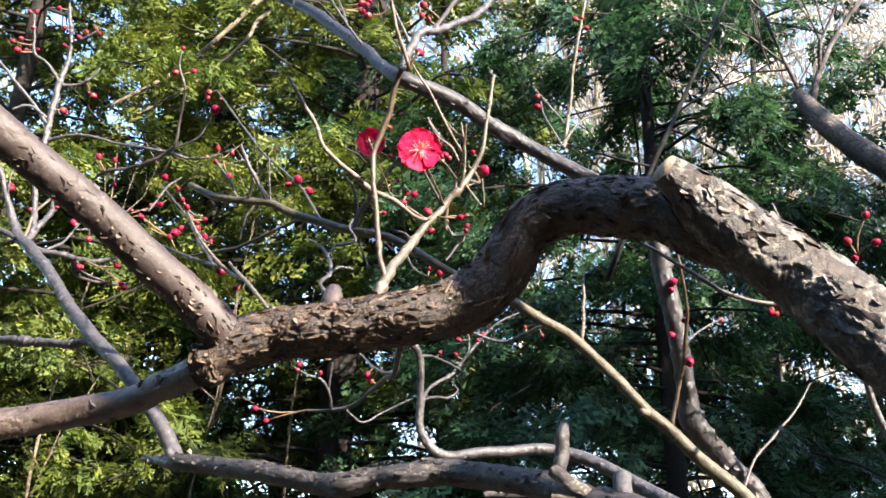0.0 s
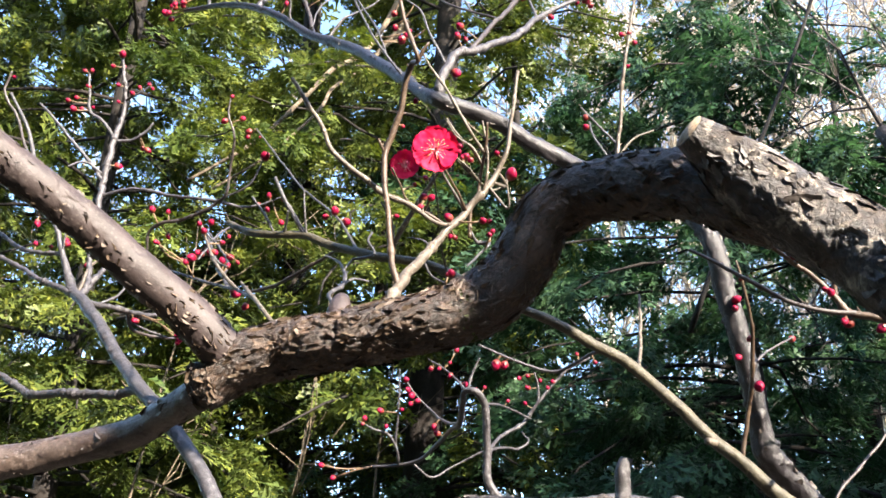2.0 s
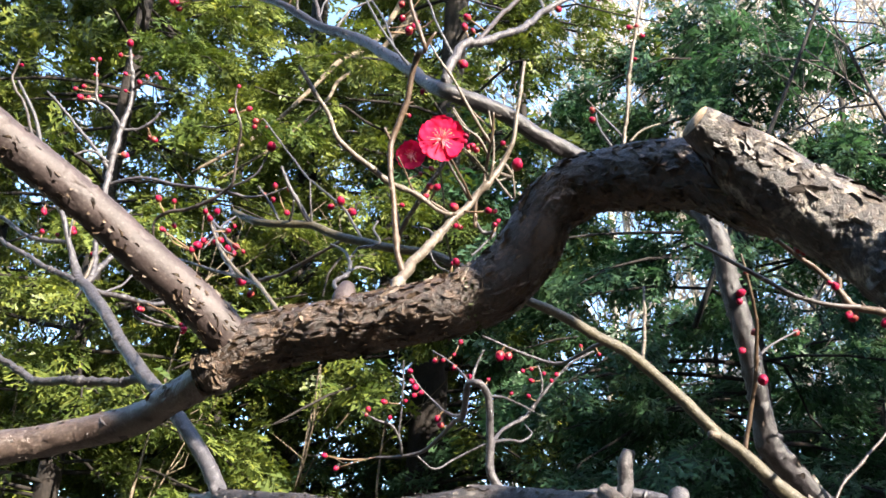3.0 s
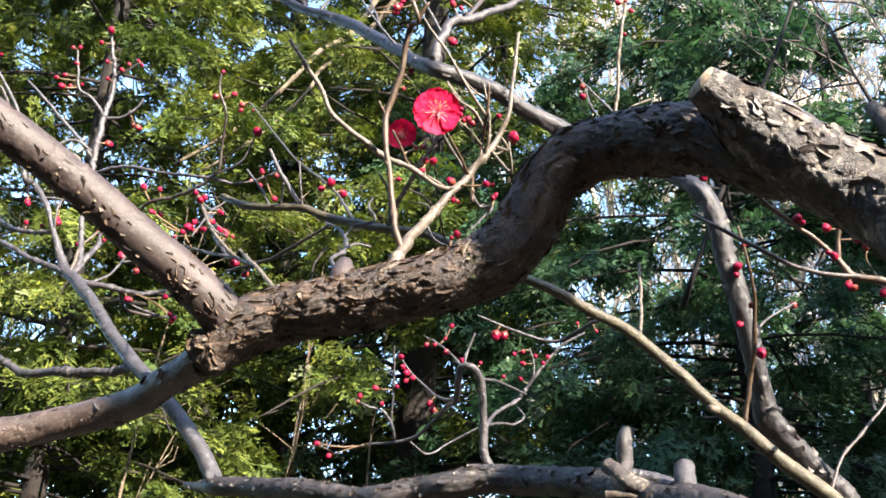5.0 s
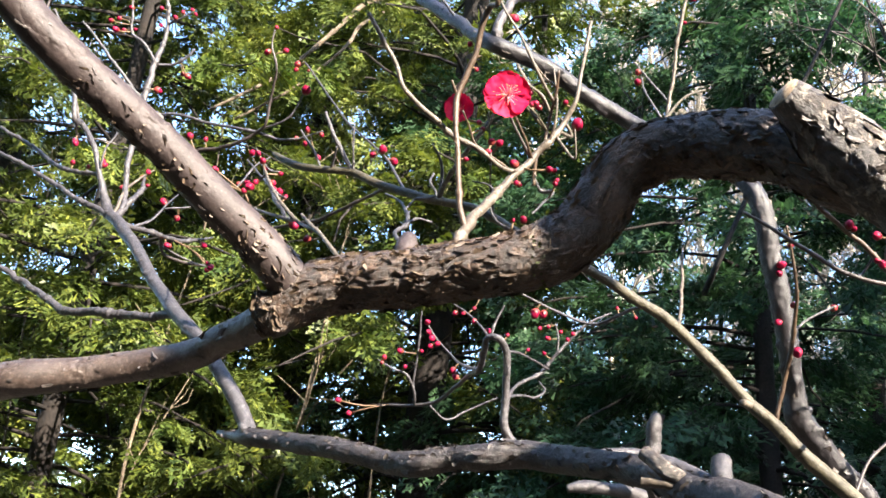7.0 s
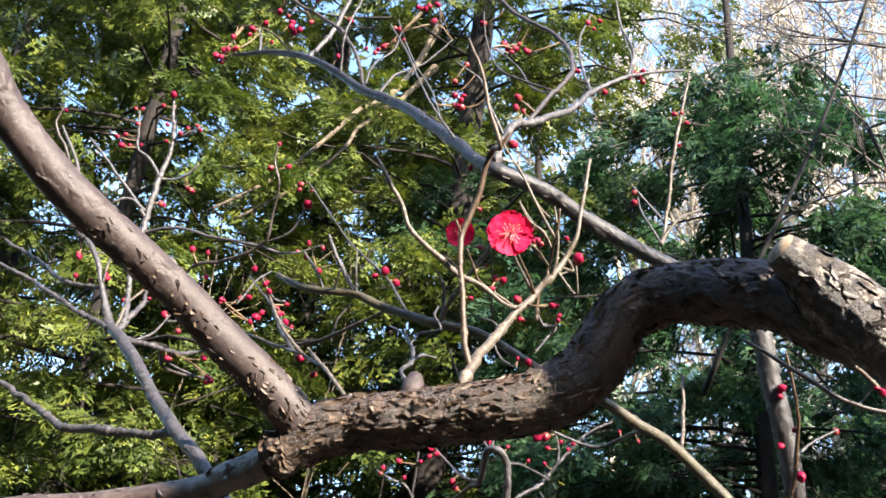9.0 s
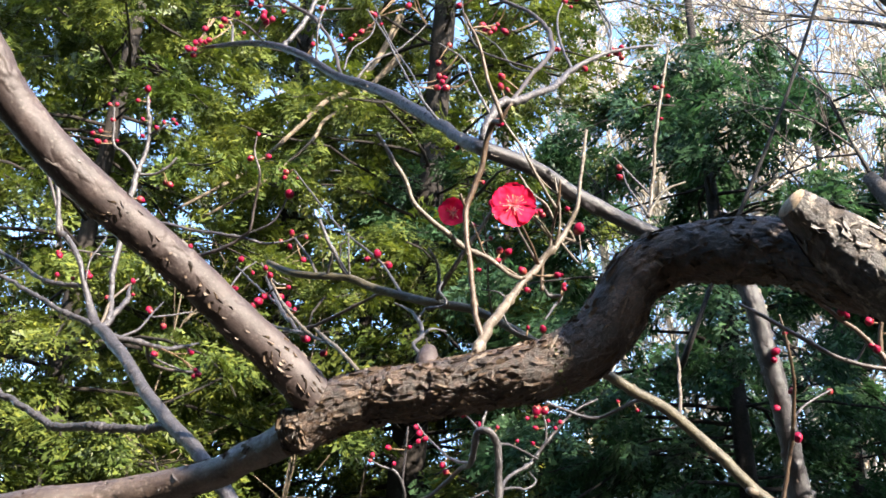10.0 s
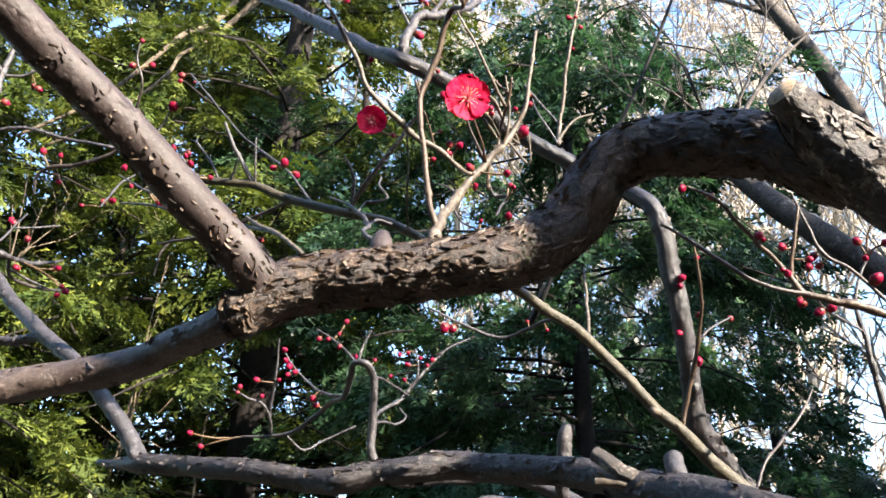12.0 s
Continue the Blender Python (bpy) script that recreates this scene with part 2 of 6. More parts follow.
def tube(points, step, around, relief=None, seed=0, wander=0.0, wave=0.02):
    """Vertices and faces of a closed, tapering limb. The faces of the last ring cap come last. wander: how far it strays, in radii."""
    c, s = spline(points, step)
    if wander:
        ease = np.minimum(1, np.minimum(s, s[-1] - s) / (0.5 * wave))
        for axis in range(3):
            q = np.stack([s / wave, 0 * s + 7.3 * axis, 0 * s + seed], 1)
            c[:, axis] += (layered(q, 3, seed + axis) - 0.5) * 2 * wander * ease * np.minimum(c[:, 3], 0.006)
    tan, n, b = frames_along(c[:, :3])
    th = np.linspace(0, 2 * np.pi, around, endpoint=False)
    cs, sn = np.cos(th), np.sin(th)
    r = np.repeat(c[:, 3:4], around, 1)
    if relief:
        ss = np.repeat(s[:, None], around, 1).ravel()
        local = np.stack([ss, (r * cs).ravel(), (r * sn).ravel()], 1)
        r = r + relief(local, r.ravel(), seed).reshape(r.shape)
    v = c[:, None, :3] + r[..., None] * (cs[None, :, None] * n[:, None] + sn[None, :, None] * b[:, None])
    rows = len(c)
    first, last = c[0, :3] - tan[0] * 0.25 * c[0, 3], c[-1, :3] + tan[-1] * 0.15 * c[-1, 3]
    v = np.concatenate([v.reshape(-1, 3), [first, last]])
    i, j = np.meshgrid(np.arange(rows - 1), np.arange(around), indexing="ij")
    a, d = i * around + j, i * around + (j + 1) % around
    quads = np.stack([a, d, d + around, a + around], -1).reshape(-1, 4)
    k = np.arange(around)
    k2 = (k + 1) % around
    start = np.stack([k2, k, np.full(around, rows * around)], 1)
    stop = np.stack([(rows - 1) * around + k, (rows - 1) * around + k2, np.full(around, rows * around + 1)], 1)
    return v, quads, np.concatenate([start, stop])


def mesh_from(name, verts, quads=None, tris=None, smooth=True):
    """A mesh from arrays of places, four-cornered faces and triangles."""
    me = bpy.data.meshes.new(name)
    quads = np.zeros((0, 4), int) if quads is None else quads
    tris = np.zeros((0, 3), int) if tris is None else tris
    me.vertices.add(len(verts))
    me.vertices.foreach_set("co", np.asarray(verts, np.float32).ravel())
    loops = np.concatenate([quads.ravel(), tris.ravel()]).astype(np.int32)
    me.loops.add(len(loops))
    me.loops.foreach_set("vertex_index", loops)
    me.polygons.add(len(quads) + len(tris))
    starts = np.concatenate([np.arange(len(quads)) * 4, len(quads) * 4 + np.arange(len(tris)) * 3]).astype(np.int32)
    me.polygons.foreach_set("loop_start", starts)
    me.polygons.foreach_set("use_smooth", np.full(len(quads) + len(tris), smooth))
    me.update()
    me.validate()
    return me


def place_under(ob, parent):
    if parent:
        ob.parent = parent
        ob.matrix_parent_inverse = Matrix.Translation(-parent.location)
    return ob


def piece(name, mesh, mat, parent, label=""):
    """One mesh object under a thing that stands at its own base."""
    if mat:
        mesh.materials.append(mat)
    return tagged(place_under(new(name, mesh), parent), label)


# ---- bark reliefs, in metres ----
def cells(q, seed):
    """Irregular cells: how far inside its cell each place lies, the way from the cell's core, and three random numbers of the cell."""
    i = np.floor(q).astype(np.int64)
    best, second = np.full(len(q), 9.0), np.full(len(q), 9.0)
    off, dice = np.zeros((len(q), 3)), np.zeros((len(q), 3))
    for n in range(27):
        k = i + (n // 9 - 1, n // 3 % 3 - 1, n % 3 - 1)
        h = k[:, 0] * 374761393 + k[:, 1] * 668265263 + k[:, 2] * 1274126177 + seed * 974711
        rolls = []
        for _ in range(3):
            h = (h ^ (h >> 13)) * 1103515245 & 0x7FFFFFFF
            h = (h ^ (h >> 15)) * 12345 + 77 & 0x7FFFFFFF
            rolls.append((h & 0xFFFF) / 65535.0)
        rolls = np.stack(rolls, 1)
        d = q - k - rolls
        far = np.linalg.norm(d, axis=1)
        near = far < best
        second = np.where(near, best, np.minimum(second, far))
        best = np.where(near, far, best)
        off[near], dice[near] = d[near], rolls[near]
    return second - best, off, dice


def shingle(q, size, seed, tilt, level, crack):
    """Plates that lift at one edge and lie at different heights, with cracks between."""
    inside, off, dice = cells(q / size, seed)
    slope = np.sum(off * (dice - 0.5), 1) * 2 * tilt
    return slope + (dice[:, 0] * dice[:, 1] - 0.25) * level - crack * soft_step(0.16, 0.0, inside)


def scaly(q, r, seed):
    k = r / 0.016
    swell = (layered(q / 0.04, 3, seed) - 0.5) * 0.0034
    warp = np.stack([layered(q / 0.009, 3, seed + m) for m in (21, 22, 23)], 1) * 0.008
    worn = soft_step(0.4, 0.6, layered(q / 0.03, 3, seed + 31))
    plates = shingle(q + warp, (0.017, 0.007, 0.007), seed + 3, 0.0007, 0.0008, 0.0005)
    scales = shingle(q + 0.6 * warp, (0.0065, 0.0022, 0.0022), seed + 13, 0.00026, 0.0003, 0.00015)
    ridge = np.abs(layered(q / (0.016, 0.0035, 0.0035) + 60 * warp, 3, seed + 5) - 0.5)
    strings = 0.0006 * soft_step(0.07, 0.0, ridge) - 0.0003 * soft_step(0.1, 0.2, ridge)
    return k * (swell + plates * (0.35 + 0.65 * worn) + scales + strings * (0.3 + 0.7 * worn) + (layered(q / 0.0022, 2, seed + 8) - 0.5) * 0.0006)


def peeling(q, r, seed):
    k = r / 0.016
    swell = (layered(q / 0.04, 3, seed) - 0.5) * 0.0028
    warp = np.stack([layered(q / 0.008, 3, seed + m) for m in (21, 22, 23)], 1) * 0.009
    worn = soft_step(0.42, 0.58, layered(q / 0.025, 3, seed + 31))
    plates = shingle(q + warp, (0.018, 0.009, 0.009), seed + 3, 0.0003, 0.0007, 0.0005)
    scales = shingle(q + warp, (0.006, 0.003, 0.003), seed + 13, 0.0004, 0.0004, 0.0002)
    return k * (swell + plates + scales * worn + (layered(q / (0.006, 0.003, 0.003), 4, seed + 8) - 0.5) * 0.0006)


def smooth_skin(q, r, seed):
    swell = (layered(q / 0.04, 3, seed) - 0.5) * 0.12 * r
    low = soft_step(0.52, 0.62, layered(q / 0.022, 3, seed + 2))
    plates = shingle(q, (0.009, 0.005, 0.005), seed + 3, 0.0006, 0.0005, 0.0003) * low
    spots = soft_step(0.8, 0.9, lattice(q / (0.0026, 0.0034, 0.0034), seed + 4)) * 0.0003
    rings = soft_step(0.84, 0.97, lattice(np.stack([q[:, 0] / 0.011, q[:, 1] / 0.02, q[:, 2] / 0.02], 1), seed + 6)) * 0.0005
    return (r / 0.012) * (plates + spots + rings) + swell


def knobby(q, r, seed):
    swell = (layered(q / 0.035, 3, seed) - 0.5) * 0.12 * r
    n = layered(q / (0.006, 0.003, 0.003), 3, seed + 3)
    knots = soft_step(0.82, 0.97, lattice(q / (0.011, 0.009, 0.009), seed + 5)) * 0.3 * r
    return swell + (n - 0.5) * 0.2 * r + (layered(q / 0.0016, 2, seed + 4) - 0.5) * 0.12 * r + knots


def twiggy(q, r, seed):
    ring = soft_step(0.74, 0.95, lattice(np.stack([q[:, 0] / 0.006, q[:, 0] * 0, q[:, 0] * 0], 1), seed)) * 0.38 * r
    return ring + (layered(q / 0.004, 2, seed + 2) - 0.5) * 0.22 * r


# ---- the plum tree ----
ROOT = (0.62, 0.34, 0.0)
plum = tagged(new("plum_tree"), "old plum tree with crooked scaly boughs, red buds and crimson blossoms", "tree")
plum.location = ROOT
CENTRES = []  # sampled centre lines, to seat twigs, buds and stalks on
SEEDS = iter(range(11, 9999, 17))


def spurs(v, t, around, seed):
    """Small pointed resting buds at the nodes of a twig, turn by turn on its sides."""
    rng = np.random.RandomState(seed)
    rings = v[:-2].reshape(-1, around, 3)
    mid = rings.mean(1)
    run = np.r_[0, np.cumsum(np.linalg.norm(np.diff(mid, axis=0), axis=1))]
    vs, ts, k = [v], [t], len(v)
    s = rng.uniform(0.004, 0.014)
    while s < run[-1] - 0.002:
        i = min(int(np.searchsorted(run, s)), len(mid) - 2)
        j = rng.randint(around)
        out = rings[i, j] - mid[i]
        r = np.linalg.norm(out)
        out = out / (r + 1e-9)
        along = mid[i + 1] - mid[i]
        along = along / (np.linalg.norm(along) + 1e-9)
        side = np.cross(out, along)
        w, h = 0.45 * r + 0.0003, (1.1 * r + 0.0012) * rng.uniform(0.6, 1.5)
        foot = mid[i] + out * r * 0.7
        vs.append(np.array([foot - along * w, foot + side * w * 0.8, foot + along * w, foot - side * w * 0.8, foot + out * h * 0.8 + along * h * 0.6]))
        ts.append(np.array([(k, k + 1, k + 4), (k + 1, k + 2, k + 4), (k + 2, k + 3, k + 4), (k + 3, k, k + 4)]))
        k += 5
        s += rng.uniform(0.006, 0.02) * (1 + r / 0.003)
    return np.concatenate(vs), np.concatenate(ts)


def limb(name, points, mat, step, around, relief, label="", seat=False, cut=False, parent=plum):
    """A bough or twig through rows of x, y, z and radius. seat: start on the nearest bough."""
    pts = [list(p) for p in points]
    if seat and CENTRES:
        near = np.concatenate(CENTRES)
        away = np.linalg.norm(near[:, :3] - np.array(pts[0][:3]), axis=1)
        k = np.argmin(away - near[:, 3])
        if away[k] < 0.06:
            pts[0][:3] = near[k, :3]
    loose = {"twig": (0.9, 0.03), "stub": (0.4, 0.02)}.get(name, (0.3, 0.05))
    seed = next(SEEDS)
    v, q, t = tube(pts, step, around, relief, seed, *loose)
    if name == "twig":
        v, t = spurs(v, t, around, seed)
    me = mesh_from(name, v, q, t)
    ob = piece(name, me, mat, parent, label)
    if cut:
        me.materials.append(CUT)
        for k in range(len(q) + len(t) - around, len(q) + len(t)):
            me.polygons[k].material_index = 1
    CENTRES.append(spline(pts, 0.004)[0])
    return ob


def flakes(ob, around, count, along, across, lift, mat, seed, label, first=0.02, last=0.98, under=2.0):
    """Curling scraps of bark on a bough, each a small ragged sheet that is held at one edge and bends up. Sizes in metres."""
    rng = np.random.RandomState(seed)
    me = ob.data
    n = len(me.vertices)
    co = np.zeros(n * 3)
    me.vertices.foreach_get("co", co)
    rows = (n - 2) // around
    co = co.reshape(-1, 3)[: rows * around].reshape(rows, around, 3)
    mid = co.mean(1)
    gap = np.linalg.norm(np.diff(mid, axis=0), axis=1).mean()
    nu, nw = 5, 5
    u, w = np.meshgrid(np.linspace(0, 1, nu), np.linspace(-1, 1, nw), indexing="ij")
    a = (np.arange(nu - 1)[:, None] * nw + np.arange(nw - 1)[None]).ravel()
    quads = np.stack([a, a + nw, a + nw + 1, a + 1], 1)
    vs, qs = [], []
    for k in range(count):
        i0 = rng.uniform(first * rows, last * rows - 1)
        ring = co[int(i0)]
        j0 = rng.uniform(0, around)
        for _ in range(30):
            out = ring[int(j0)] - mid[int(i0)]
            if out[2] / np.linalg.norm(out) < under:
                break
            j0 = rng.uniform(0, around)
        girth = np.linalg.norm(ring[0] - mid[int(i0)]) * 2 * np.pi / around
        long, wide, top = rng.uniform(*along), rng.uniform(*across), rng.uniform(*lift)
        turn = rng.normal(0, 0.4) + (np.pi if rng.rand() < 0.5 else 0)
        edge = rng.uniform(0.5, 1.0, nw)
        x = 0.5 * long * w * (1 - 0.35 * u * rng.uniform(0, 1)) + rng.normal(0, 0.06 * long, u.shape)
        y = wide * u * edge[None, :] * (1 - 0.4 * np.abs(w) ** 3)
        x, y = x * np.cos(turn) - y * np.sin(turn), x * np.sin(turn) + y * np.cos(turn)
        fi, fj = np.clip(i0 + x / gap, 0, rows - 1.01), j0 + y / girth
        i, j = np.floor(fi).astype(int), np.floor(fj).astype(int)
        di, dj = (fi - i)[..., None], (fj - j)[..., None]
        j1, j2 = j % around, (j + 1) % around
        at = (co[i, j1] * (1 - dj) + co[i, j2] * dj) * (1 - di) + (co[i + 1, j1] * (1 - dj) + co[i + 1, j2] * dj) * di
        out = at - mid[i]
        out = out / np.linalg.norm(out, axis=-1)[..., None]
        rise = top * u**1.6 * (0.6 + 0.5 * edge[None, :]) + 0.00025 - 0.0005 * (u == 0)
        vs.append((at + out * rise[..., None]).reshape(-1, 3))
        qs.append(quads + k * nu * nw)
    me = mesh_from("peeling_bark", np.concatenate(vs), np.concatenate(qs))
    return tagged(piece("peeling_bark", me, mat, plum, label), kind="stuff")


# trunk, standing beside the path of the camera
limb("trunk", [(0.62, 0.34, -0.05, 0.085), (0.62, 0.34, 0.25, 0.07), (0.59, 0.36, 0.7, 0.06), (0.52, 0.37, 1.1, 0.052),
    (0.46, 0.37, 1.35, 0.042)], BARK_ROUGH, 0.006, 48, scaly, "leaning trunk with dark scaly bark")
# boughs
THICK = limb("bough", [(0.46, 0.37, 1.33, 0.036), (0.40, 0.345, 1.45, 0.028), (0.210, 0.362, 1.648, 0.0200), (0.189, 0.379, 1.679, 0.0191),
    (0.165, 0.385, 1.699, 0.0182), (0.155, 0.386, 1.708, 0.0175), (0.143, 0.385, 1.719, 0.0152), (0.131, 0.381, 1.729, 0.0111),
    (0.121, 0.377, 1.735, 0.0080)], BARK_PALE, 0.0011, 120, peeling, "thick bough with pale peeling bark and a sawn-off end", cut=True)
# added out of view, set where its shadow falls on the low side bough
limb("bough", [(0.60, 0.355, 0.75, 0.05), (0.72, 0.3, 1.3, 0.034), (0.7, 0.25, 1.9, 0.03), (0.5, 0.28, 2.3, 0.026), (0.28, 0.32, 2.33, 0.021), (0.145, 0.255, 2.122, 0.018),
    (0.182, 0.218, 2.03, 0.017), (0.208, 0.182, 1.952, 0.0155)], BARK_ROUGH, 0.004, 40, scaly, "unseen bough added to shade the low side bough", cut=True)
# also added out of view: keeps sun off the rise of the crooked bough
limb("bough", [(0.60, 0.355, 0.7, 0.05), (0.64, 0.36, 1.2, 0.04), (0.63, 0.345, 1.7, 0.034), (0.546, 0.29, 1.972, 0.032), (0.45, 0.204, 1.972, 0.031),
    (0.353, 0.113, 1.972, 0.03)], BARK_ROUGH, 0.004, 40, scaly, "unseen bough added to shade the crooked bough", cut=True)
CROOKED = limb("bough", [(-0.124, 0.544, 1.665, 0.0131), (-0.107, 0.539, 1.677, 0.0159), (-0.084, 0.533, 1.683, 0.0163), (-0.057, 0.522, 1.684, 0.0166),
    (-0.025, 0.509, 1.685, 0.0165), (0.003, 0.498, 1.687, 0.0168), (0.021, 0.492, 1.690, 0.0172), (0.037, 0.486, 1.697, 0.0174), (0.048, 0.479, 1.707, 0.0170),
    (0.057, 0.472, 1.720, 0.0165), (0.067, 0.465, 1.735, 0.0165), (0.080, 0.459, 1.742, 0.0162), (0.096, 0.448, 1.742, 0.0163), (0.115, 0.429, 1.735, 0.0167),
    (0.130, 0.414, 1.727, 0.0168), (0.141, 0.404, 1.717, 0.0162), (0.151, 0.398, 1.706, 0.0149),
    (0.164, 0.395, 1.696, 0.0119)], BARK_ROUGH, 0.0009, 140, scaly, "crooked brown bough with scaly flaking bark")
flakes(THICK, 120, 380, (0.004, 0.014), (0.0015, 0.005), (0.0003, 0.0014), FLAKE_GREY, 3, "curling scraps of pale bark", 0.3)
flakes(CROOKED, 140, 1200, (0.0015, 0.009), (0.0006, 0.0022), (0.0003, 0.0013), FLAKE, 4, "curling scraps of brown bark")
flakes(CROOKED, 140, 60, (0.0008, 0.002), (0.0006, 0.0016), (0.0004, 0.0012), MOSS, 14, "small cushion of green moss", 0.43, 0.455, 0.6)
COLLAR = limb("bough", [(-0.123, 0.541, 1.676, 0.0108), (-0.124, 0.543, 1.668, 0.0131), (-0.122, 0.543, 1.661, 0.0118),
    (-0.117, 0.543, 1.654, 0.0062)], BARK_ROUGH, 0.0008, 120, scaly, "swollen bark collar at the fork")
flakes(COLLAR, 120, 110, (0.002, 0.007), (0.001, 0.003), (0.0004, 0.0018), FLAKE, 9, "broken bark round the fork")
SLANT = limb("bough", [(-0.110, 0.536, 1.679, 0.0125), (-0.124, 0.528, 1.691, 0.0128), (-0.141, 0.519, 1.705, 0.0121), (-0.158, 0.506, 1.718, 0.0116),
    (-0.176, 0.494, 1.733, 0.0113), (-0.190, 0.481, 1.744, 0.0111), (-0.207, 0.467, 1.755, 0.0110), (-0.222, 0.456, 1.764, 0.0110), (-0.236, 0.444, 1.773, 0.0110),
    (-0.269, 0.417, 1.804, 0.0107), (-0.286, 0.395, 1.830, 0.0103),
    (-0.299, 0.385, 1.851, 0.0102)], BARK_SMOOTH, 0.0011, 110, smooth_skin, "slanting bough with smooth mauve-brown bark and scars", seat=True)
flakes(SLANT, 110, 150, (0.0015, 0.0065), (0.0006, 0.002), (0.0002, 0.0009), FLAKE, 5, "loose scraps of bark along the underside", 0.02, 0.6, -0.2)
flakes(SLANT, 110, 40, (0.0015, 0.0065), (0.0006, 0.002), (0.0002, 0.0009), FLAKE_GREY, 6, "small scars and scraps of bark", 0.2, 0.98)
flakes(SLANT, 110, 130, (0.0015, 0.0065), (0.0006, 0.002), (0.0002, 0.0009), FLAKE, 10, "loose scraps of bark by the fork", 0.02, 0.17)
LOW = limb("bough", [(-0.114, 0.540, 1.669, 0.0136), (-0.137, 0.564, 1.664, 0.0102), (-0.160, 0.590, 1.661, 0.0098), (-0.188, 0.620, 1.656, 0.0101),
    (-0.216, 0.640, 1.652, 0.0107), (-0.249, 0.651, 1.649, 0.0108), (-0.277, 0.656, 1.646, 0.0113), (-0.308, 0.661, 1.641, 0.0126),
    (-0.413, 0.777, 1.649, 0.0151)], BARK_ARM, 0.0012, 90, smooth_skin, "low side bough with grey-brown bark", seat=True)
flakes(LOW, 90, 110, (0.002, 0.009), (0.001, 0.003), (0.0003, 0.0013), FLAKE_GREY, 7, "loose scraps of bark")
UNDER = limb("bough", [(0.47, 0.37, 1.28, 0.034), (0.33, 0.38, 1.42, 0.022), (0.195, 0.432, 1.515, 0.0161), (0.175, 0.468, 1.538, 0.0156),
    (0.166, 0.516, 1.556, 0.0154), (0.161, 0.554, 1.568, 0.0148), (0.152, 0.602, 1.582, 0.0141), (0.134, 0.640, 1.595, 0.0116), (0.119, 0.678, 1.608, 0.0110),
    (0.094, 0.717, 1.617, 0.0107), (0.062, 0.771, 1.628, 0.0115), (0.039, 0.786, 1.631, 0.0117), (0.015, 0.797, 1.629, 0.0114), (-0.013, 0.817, 1.629, 0.0107),
    (-0.036, 0.828, 1.625, 0.0109), (-0.066, 0.858, 1.628, 0.0103), (-0.099, 0.887, 1.638, 0.0097), (-0.135, 0.925, 1.648, 0.0096), (-0.176, 0.974, 1.658, 0.0096),
    (-0.219, 1.018, 1.667, 0.0095), (-0.248, 1.067, 1.675, 0.0050),
    (-0.273, 1.106, 1.683, 0.0032)], BARK_UNDER, 0.0018, 84, peeling, "long lower bough with grey bark and pruned stubs")
flakes(UNDER, 84, 420, (0.003, 0.011), (0.0015, 0.005), (0.0005, 0.002), FLAKE_GREY, 8, "loose scraps of grey bark", 0.25)
limb("bough", [(-0.218, 1.016, 1.673, 0.0088), (-0.245, 1.040, 1.708, 0.0085), (-0.272, 1.063, 1.743, 0.0082), (-0.300, 1.086, 1.777, 0.0082),
    (-0.356, 1.156, 1.832, 0.0089), (-0.408, 1.226, 1.888, 0.0085), (-0.464, 1.293, 1.958, 0.0083), (-0.526, 1.371, 2.026, 0.0090), (-0.565, 1.413, 2.067, 0.0077),
    (-0.587, 1.423, 2.117, 0.0048), (-0.612, 1.430, 2.179, 0.0044), (-0.645, 1.441, 2.224, 0.0050), (-0.642, 1.413, 2.212, 0.0045), (-0.654, 1.409, 2.277, 0.0036),
    (-0.672, 1.407, 2.338, 0.0032), (-0.712, 1.401, 2.410, 0.0024)], BARK_GREY, 0.0022, 28, knobby, "slender grey bough rising from the lower bough", seat=True)
HOOKED = limb("bough", [(0.5, 0.39, 1.2, 0.03), (0.47, 0.7, 1.45, 0.02), (0.399, 0.948, 1.611, 0.0115), (0.380, 0.942, 1.639, 0.0114), (0.346, 0.926, 1.664, 0.0116),
    (0.323, 0.911, 1.685, 0.0119), (0.306, 0.898, 1.702, 0.0117), (0.300, 0.888, 1.722, 0.0098), (0.289, 0.868, 1.770, 0.0097), (0.275, 0.851, 1.824, 0.0097),
    (0.254, 0.844, 1.907, 0.0089), (0.240, 0.860, 1.928, 0.0079), (0.182, 0.891, 1.975, 0.0082), (0.134, 0.904, 2.010, 0.0084),
    (0.104, 0.891, 2.020, 0.0085), (0.068, 0.873, 2.036, 0.0084), (0.010, 0.850, 2.047, 0.0083), (-0.014, 0.915, 2.099, 0.0069),
    (-0.037, 1.002, 2.173, 0.0073), (-0.068, 1.088, 2.249, 0.0077), (-0.138, 1.224, 2.379, 0.0077), (-0.196, 1.292, 2.444, 0.0071), (-0.270, 1.355, 2.533, 0.0063),
    (-0.374, 1.457, 2.631, 0.0055), (-0.484, 1.547, 2.687, 0.0034)], BARK_MAUVE_SHADE, 0.002, 36, knobby, "hooked grey bough bending over behind the thick one")
flakes(HOOKED, 36, 190, (0.004, 0.014), (0.002, 0.006), (0.0006, 0.0026), FLAKE_GREY, 12, "loose scraps of old bark", 0.05, 0.34)
flakes(HOOKED, 36, 90, (0.003, 0.008), (0.002, 0.004), (0.0003, 0.0012), BARK_PALE, 13, "small pale scars", 0.34, 0.95)
